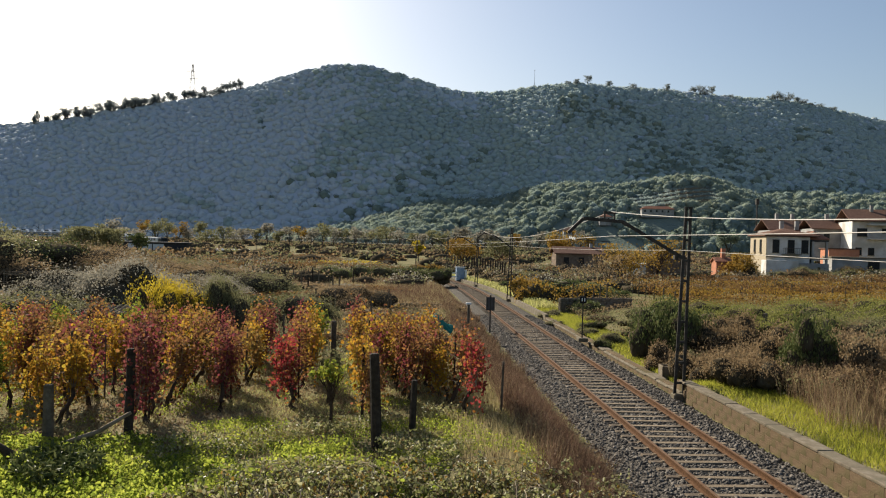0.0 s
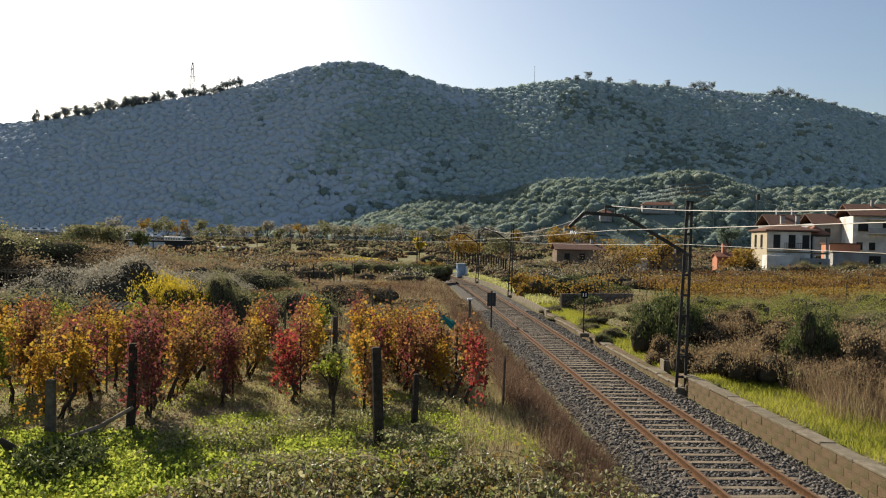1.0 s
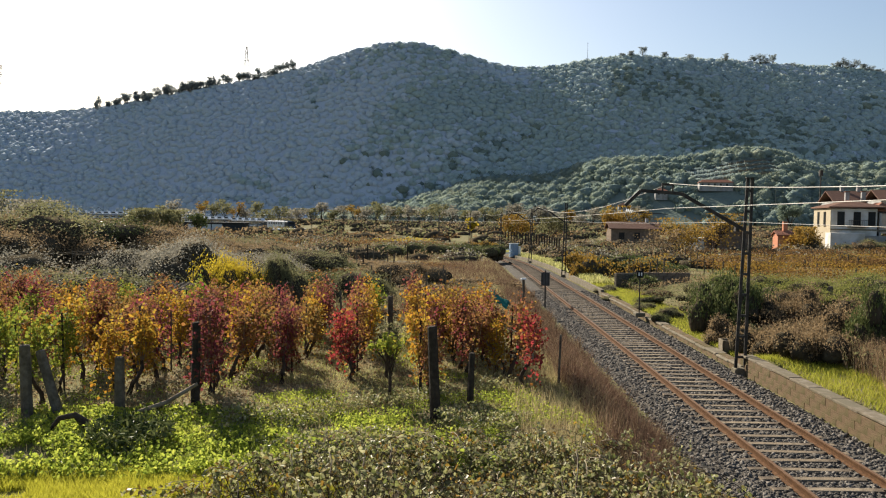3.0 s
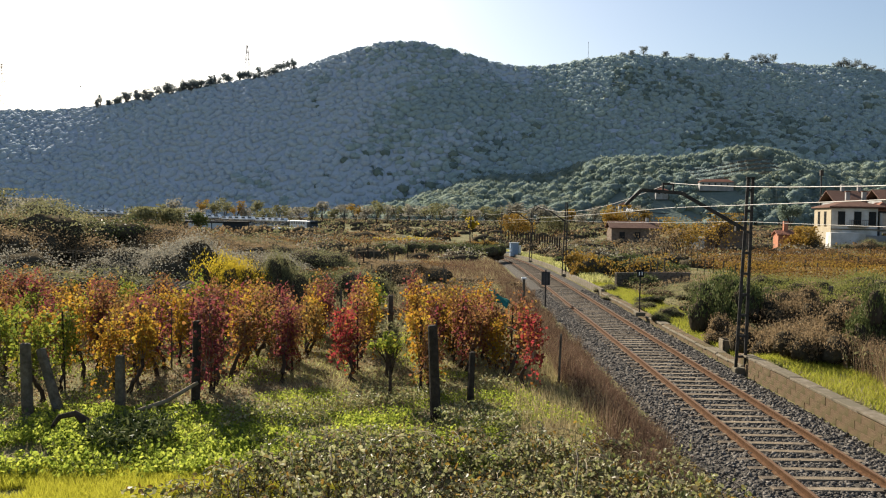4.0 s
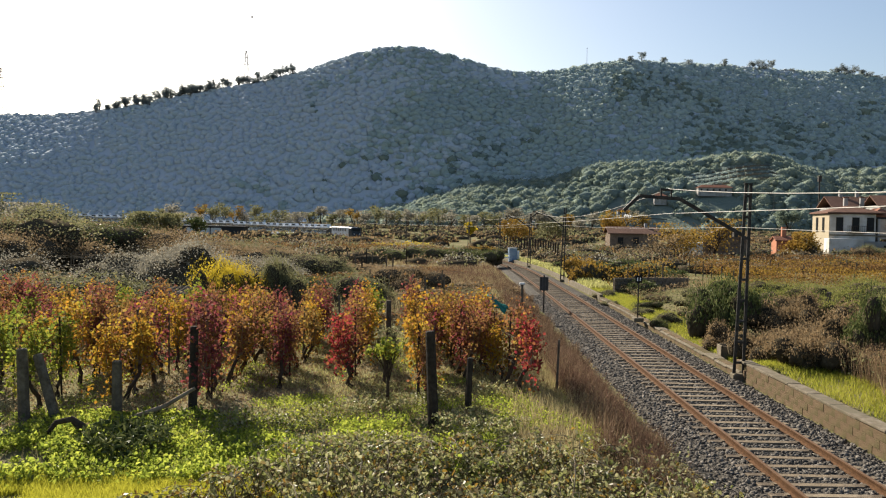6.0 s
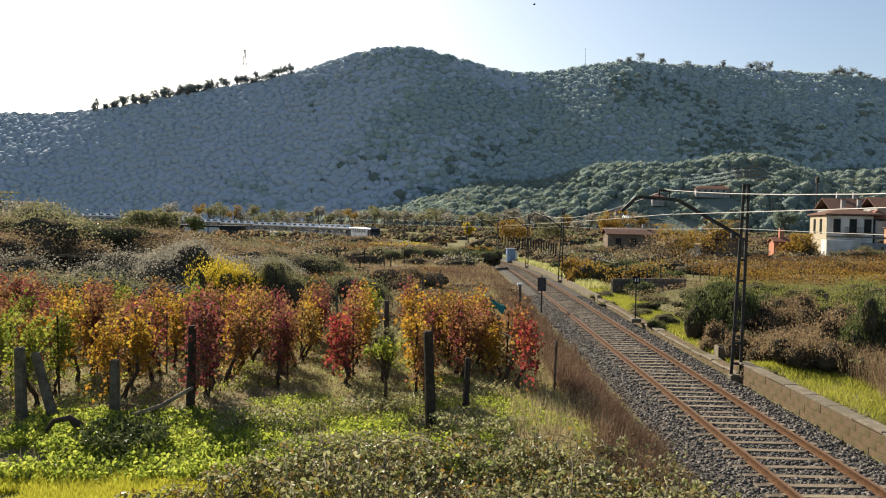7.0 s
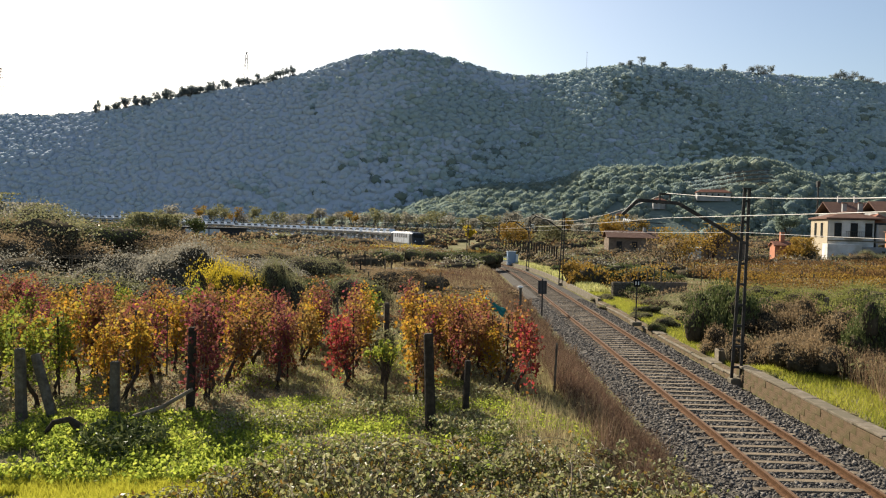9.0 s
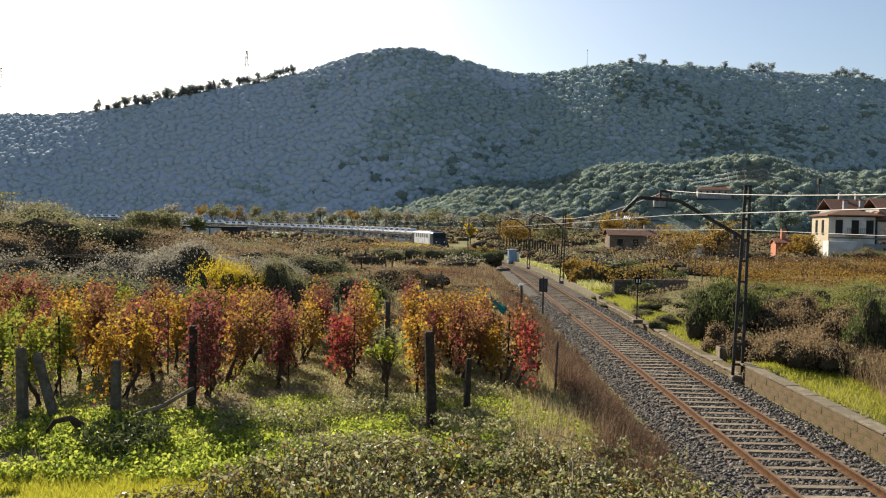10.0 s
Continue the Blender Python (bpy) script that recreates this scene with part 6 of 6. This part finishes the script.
# ---- the train ----
M_LOCO = material("pale locomotive paint", [(.62, .63, .64), (.74, .75, .75)], 1.0, .4, stain=(.45, .44, .42), stain_scale=.7)
M_LOCODARK = material("dark locomotive paint", [(.03, .035, .04), (.06, .065, .07)], 1.0, .45)
M_WAGON = material("grey wagon steel", [(.16, .17, .18), (.27, .28, .29)], 1.2, .6, .3, stain=(.16, .12, .09), stain_scale=.8)
M_CAR = material("white car paint", [(.70, .71, .72), (.82, .82, .82)], .5, .18)
M_CARGREY = material("silver car paint", [(.35, .36, .38), (.45, .46, .48)], .5, .2, .4)
M_TYRE = material("black rubber", [(.015, .015, .015), (.03, .03, .03)], 3, .8)


def add_wheel(parent, x, z=-.0, r=.46, w=1.75):
    wh = part("wheelset", add_rod(bmesh.new(), (x, -w / 2, r), (x, w / 2, r), .09, .09, 6), M_WAGON, parent)
    for y in (-w / 2, w / 2):
        part("wheel", rod((x, y - .06, r), (x, y + .06, r), r, r, 12), M_TYRE, wh)


def make_loco():
    """Length along x, nose at +x."""
    l = thing("locomotive", "pale freight locomotive with dark cab fronts hauling car wagons", "locomotive")
    bm = box(0, 0, 2.35, 13.5, 2.9, 2.7, .18)
    part("body", bm, M_LOCO, l)
    for sx in (-1, 1):
        cab = box(sx * 8.2, 0, 2.3, 2.9, 2.9, 2.6, .25)
        for v in cab.verts:
            if v.co.x * sx > 9 and v.co.z > 2.6:
                v.co.x -= sx * .75
        c = part("cab", cab, M_LOCODARK, l, "dark painted cab")
        part("windscreen", box(sx * 9.05, 0, 2.95, .5, 2.3, .75, .05), M_GLASS, c)
        for y in (-.85, .85):
            part("headlight", rod((sx * 9.6, y, 1.75), (sx * 9.72, y, 1.75), .13, .13, 10), M_SIGNWHITE, c)
        part("buffer_beam", box(sx * 9.75, 0, 1.1, .25, 2.7, .35), M_LOCODARK, l)
    part("underframe", box(0, 0, .95, 19.2, 2.6, .35), M_LOCODARK, l)
    for k in range(5):
        part("roof_grille", box(-5 + k * 2.5, 0, 3.78, 1.9, 1.9, .18, .03), M_WAGON, l)
    for k in range(6):
        part("side_grille", box(-4.6 + k * 1.8, -1.46, 2.9, 1.2, .05, .8), M_WAGON, l)
    pg = part("pantograph", box(5.0, 0, 3.95, 1.6, 1.4, .08), M_STEEL, l)
    part("collector", box(5.0, 0, 4.25, .3, 1.7, .06), M_STEEL, pg)
    for bx in (-6, 6):
        part("bogie", box(bx, 0, .55, 3.6, 2.2, .4, .05), M_LOCODARK, l)
        for d in (-1.3, 1.3):
            add_wheel(l, bx + d, r=.52)
    return l


def car_mesh(seed):
    """A small car, nose at +x: lower body and rounded cabin."""
    bm = box(0, 0, .55, 4.0, 1.72, .5, .14)
    cab = bmesh.ops.create_cube(bm, size=1)["verts"]
    for v in cab:
        top = v.co.z > 0
        v.co = vec(v.co.x * (1.7 if top else 2.9) - .2, v.co.y * (1.35 if top else 1.62), 1.16 + v.co.z * .74)
    return bm


def make_wagon():
    """A two-deck car wagon, 24 m long."""
    w = thing("car_wagon", "two-deck grey car wagon loaded with new white cars", "wagon", group="wagons of the train")
    part("lower_deck", box(0, 0, .82, 23.6, 2.7, .22), M_WAGON, w)
    part("upper_deck", box(0, 0, 2.72, 23.6, 2.7, .16), M_WAGON, w)
    pm = None
    for k in range(9):
        for y in (-1.36, 1.36):
            o = part("stanchion", box(0, 0, 0, .16, .10, 2.0) if pm is None else pm, M_WAGON, w)
            pm = o.data
            o.location = (-11.6 + k * 2.9, y, 1.8)
    for y in (-1.38, 1.38):
        part("edge_rail", box(0, y, 2.86, 23.6, .05, .12), M_WAGON, w)
    me = bpy.data.meshes.new("car")
    bm = car_mesh(1)
    bm.to_mesh(me)
    bm.free()
    me.materials.append(M_CAR)
    me2 = me.copy()
    me2.materials[0] = M_CARGREY
    g = bpy.data.meshes.new("glazing")
    bm = bmesh.new()
    cab = bmesh.ops.create_cube(bm, size=1)["verts"]
    for v in cab:
        top = v.co.z > 0
        v.co = vec(v.co.x * (2.0 if top else 2.75) - .2, v.co.y * (1.43 if top else 1.64), 1.10 + v.co.z * .44)
    bm.to_mesh(g)
    bm.free()
    g.materials.append(M_GLASS)
    for z in (.93, 2.80):
        for k in range(5):
            c = part("car", me2 if (z < 2 and k % 3 == 1) else me, M_CAR, w, "new white car" if z > 2 else "")
            c.location = (-9.4 + k * 4.7, 0, z)
            part("glazing", g, M_GLASS, c)
    for bx in (-8.2, 0, 8.2):
        for d in (-.9, .9):
            add_wheel(w, bx + d, r=.38)
    return w


LOCO = make_loco()
WAGON = make_wagon()
WAGONS = [WAGON] + [copy_thing(WAGON, Matrix()) for k in range(13)]


# ---- things in the air ----
M_DRYLEAF = material("dry tan leaf", [(.33, .22, .13), (.42, .29, .18), (.48, .35, .23)], 60, .8, lucent=.4)


def flyers():
    bm = bmesh.new()
    bmesh.ops.create_grid(bm, x_segments=6, y_segments=4, size=1)
    for v in bm.verts:
        x, y = v.co.x, v.co.y
        v.co = vec(x * .032, y * .0115 * max(.03, 1 - x * x) ** .6, .004 * x * x + .003 * abs(y))
    lf = part("dry_leaf", bm, M_DRYLEAF, smooth=True)
    tagged(lf, "dry tan leaf blown through the air", "leaf")
    bug = thing("flying_insect", "small dark insect flying above the vineyard", "insect")
    body = bmesh.new()
    bmesh.ops.create_icosphere(body, subdivisions=2, radius=.004)
    bmesh.ops.transform(body, matrix=Matrix.Diagonal((1, 2.2, 1, 1)), verts=body.verts)
    part("body", body, M_POST, bug)
    for sx in (-1, 1):
        part("wing", box(sx * .006, 0, .003, .010, .006, .001), M_POST, bug)
    return lf, bug


LEAF, BUG = flyers()


def ahead(right, down, far):
    """A place before the eye, by slopes to the right and down from level, and metres."""
    return Vector((right * far, far, EYE - down * far))


def motions():
    times = [k * .5 for k in range(21)]

    def ride(ob, back, half, lift=0.0):
        rows = []
        for t in times:
            s = 350 - 17.0 * t + back
            a, _ = on_track(s - half)
            b, _ = on_track(s + half)
            d = a - b
            rows.append((t, Matrix.Translation((a + b) / 2 + Vector((0, 0, lift))) @ pose(0, 0, 0, 0, 0, math.degrees(math.atan2(d.y, d.x)))))
        walk(ob, rows)

    ride(LOCO, 10.0, 6.0)
    for k, w in enumerate(WAGONS):
        ride(w, 20.6 + 12.2 + k * 24.6, 8.0)
    spin = lambda p, a, b, c: Matrix.Translation(p) @ pose(0, 0, 0, a, b, c)
    walk(LEAF, [(0.0, spin((1.2, -.6, 3.9), 0, 0, 0)), (1.5, spin((.9, -.1, 3.9), 60, -10, 0)), (1.7, spin(ahead(.11, .19, .42), 80, -12, 5)), (1.8, spin(ahead(-.03, -.09, .55), 82, -65, 8)),
                (1.9, spin(ahead(-.18, .15, 1.1), 75, -40, 20)), (2.0, spin(ahead(-.40, .22, 2.4), 70, -10, 60)), (2.3, spin((-5.5, 9.5, 2.2), 40, 20, 130)), (3.0, spin((-7.6, 12.5, gz(-7.6, 12.5) + .3), 10, 5, 200)), (10.0, spin((-7.6, 12.5, gz(-7.6, 12.5) + .3), 10, 5, 200))])
    fly = lambda x, y: ahead((x - 784) / 1386, (y - 385) / 1386, 4.5)
    walk(BUG, [(0.0, spin(fly(-400, 250), 0, 0, 0)), (3.6, spin(fly(-150, 220), 0, 0, 10)), (4.2, spin(fly(237, 128), 0, 0, 20)), (4.3, spin(fly(216, 112), 0, 0, 60)), (4.4, spin(fly(204, 107), 0, 0, 80)), (4.5, spin(fly(191, 50), 0, 0, 60)),
               (5.0, spin(fly(180, -60), 0, 0, 20)), (5.5, spin(fly(255, 86), 0, 0, -20)), (6.5, spin(fly(700, -20), 0, 0, -60)), (7.5, spin(fly(1205, 22), 0, 0, -80)), (8.5, spin(fly(1800, -60), 0, 0, -90)), (10.0, spin(fly(2300, -100), 0, 0, -90))])


motions()
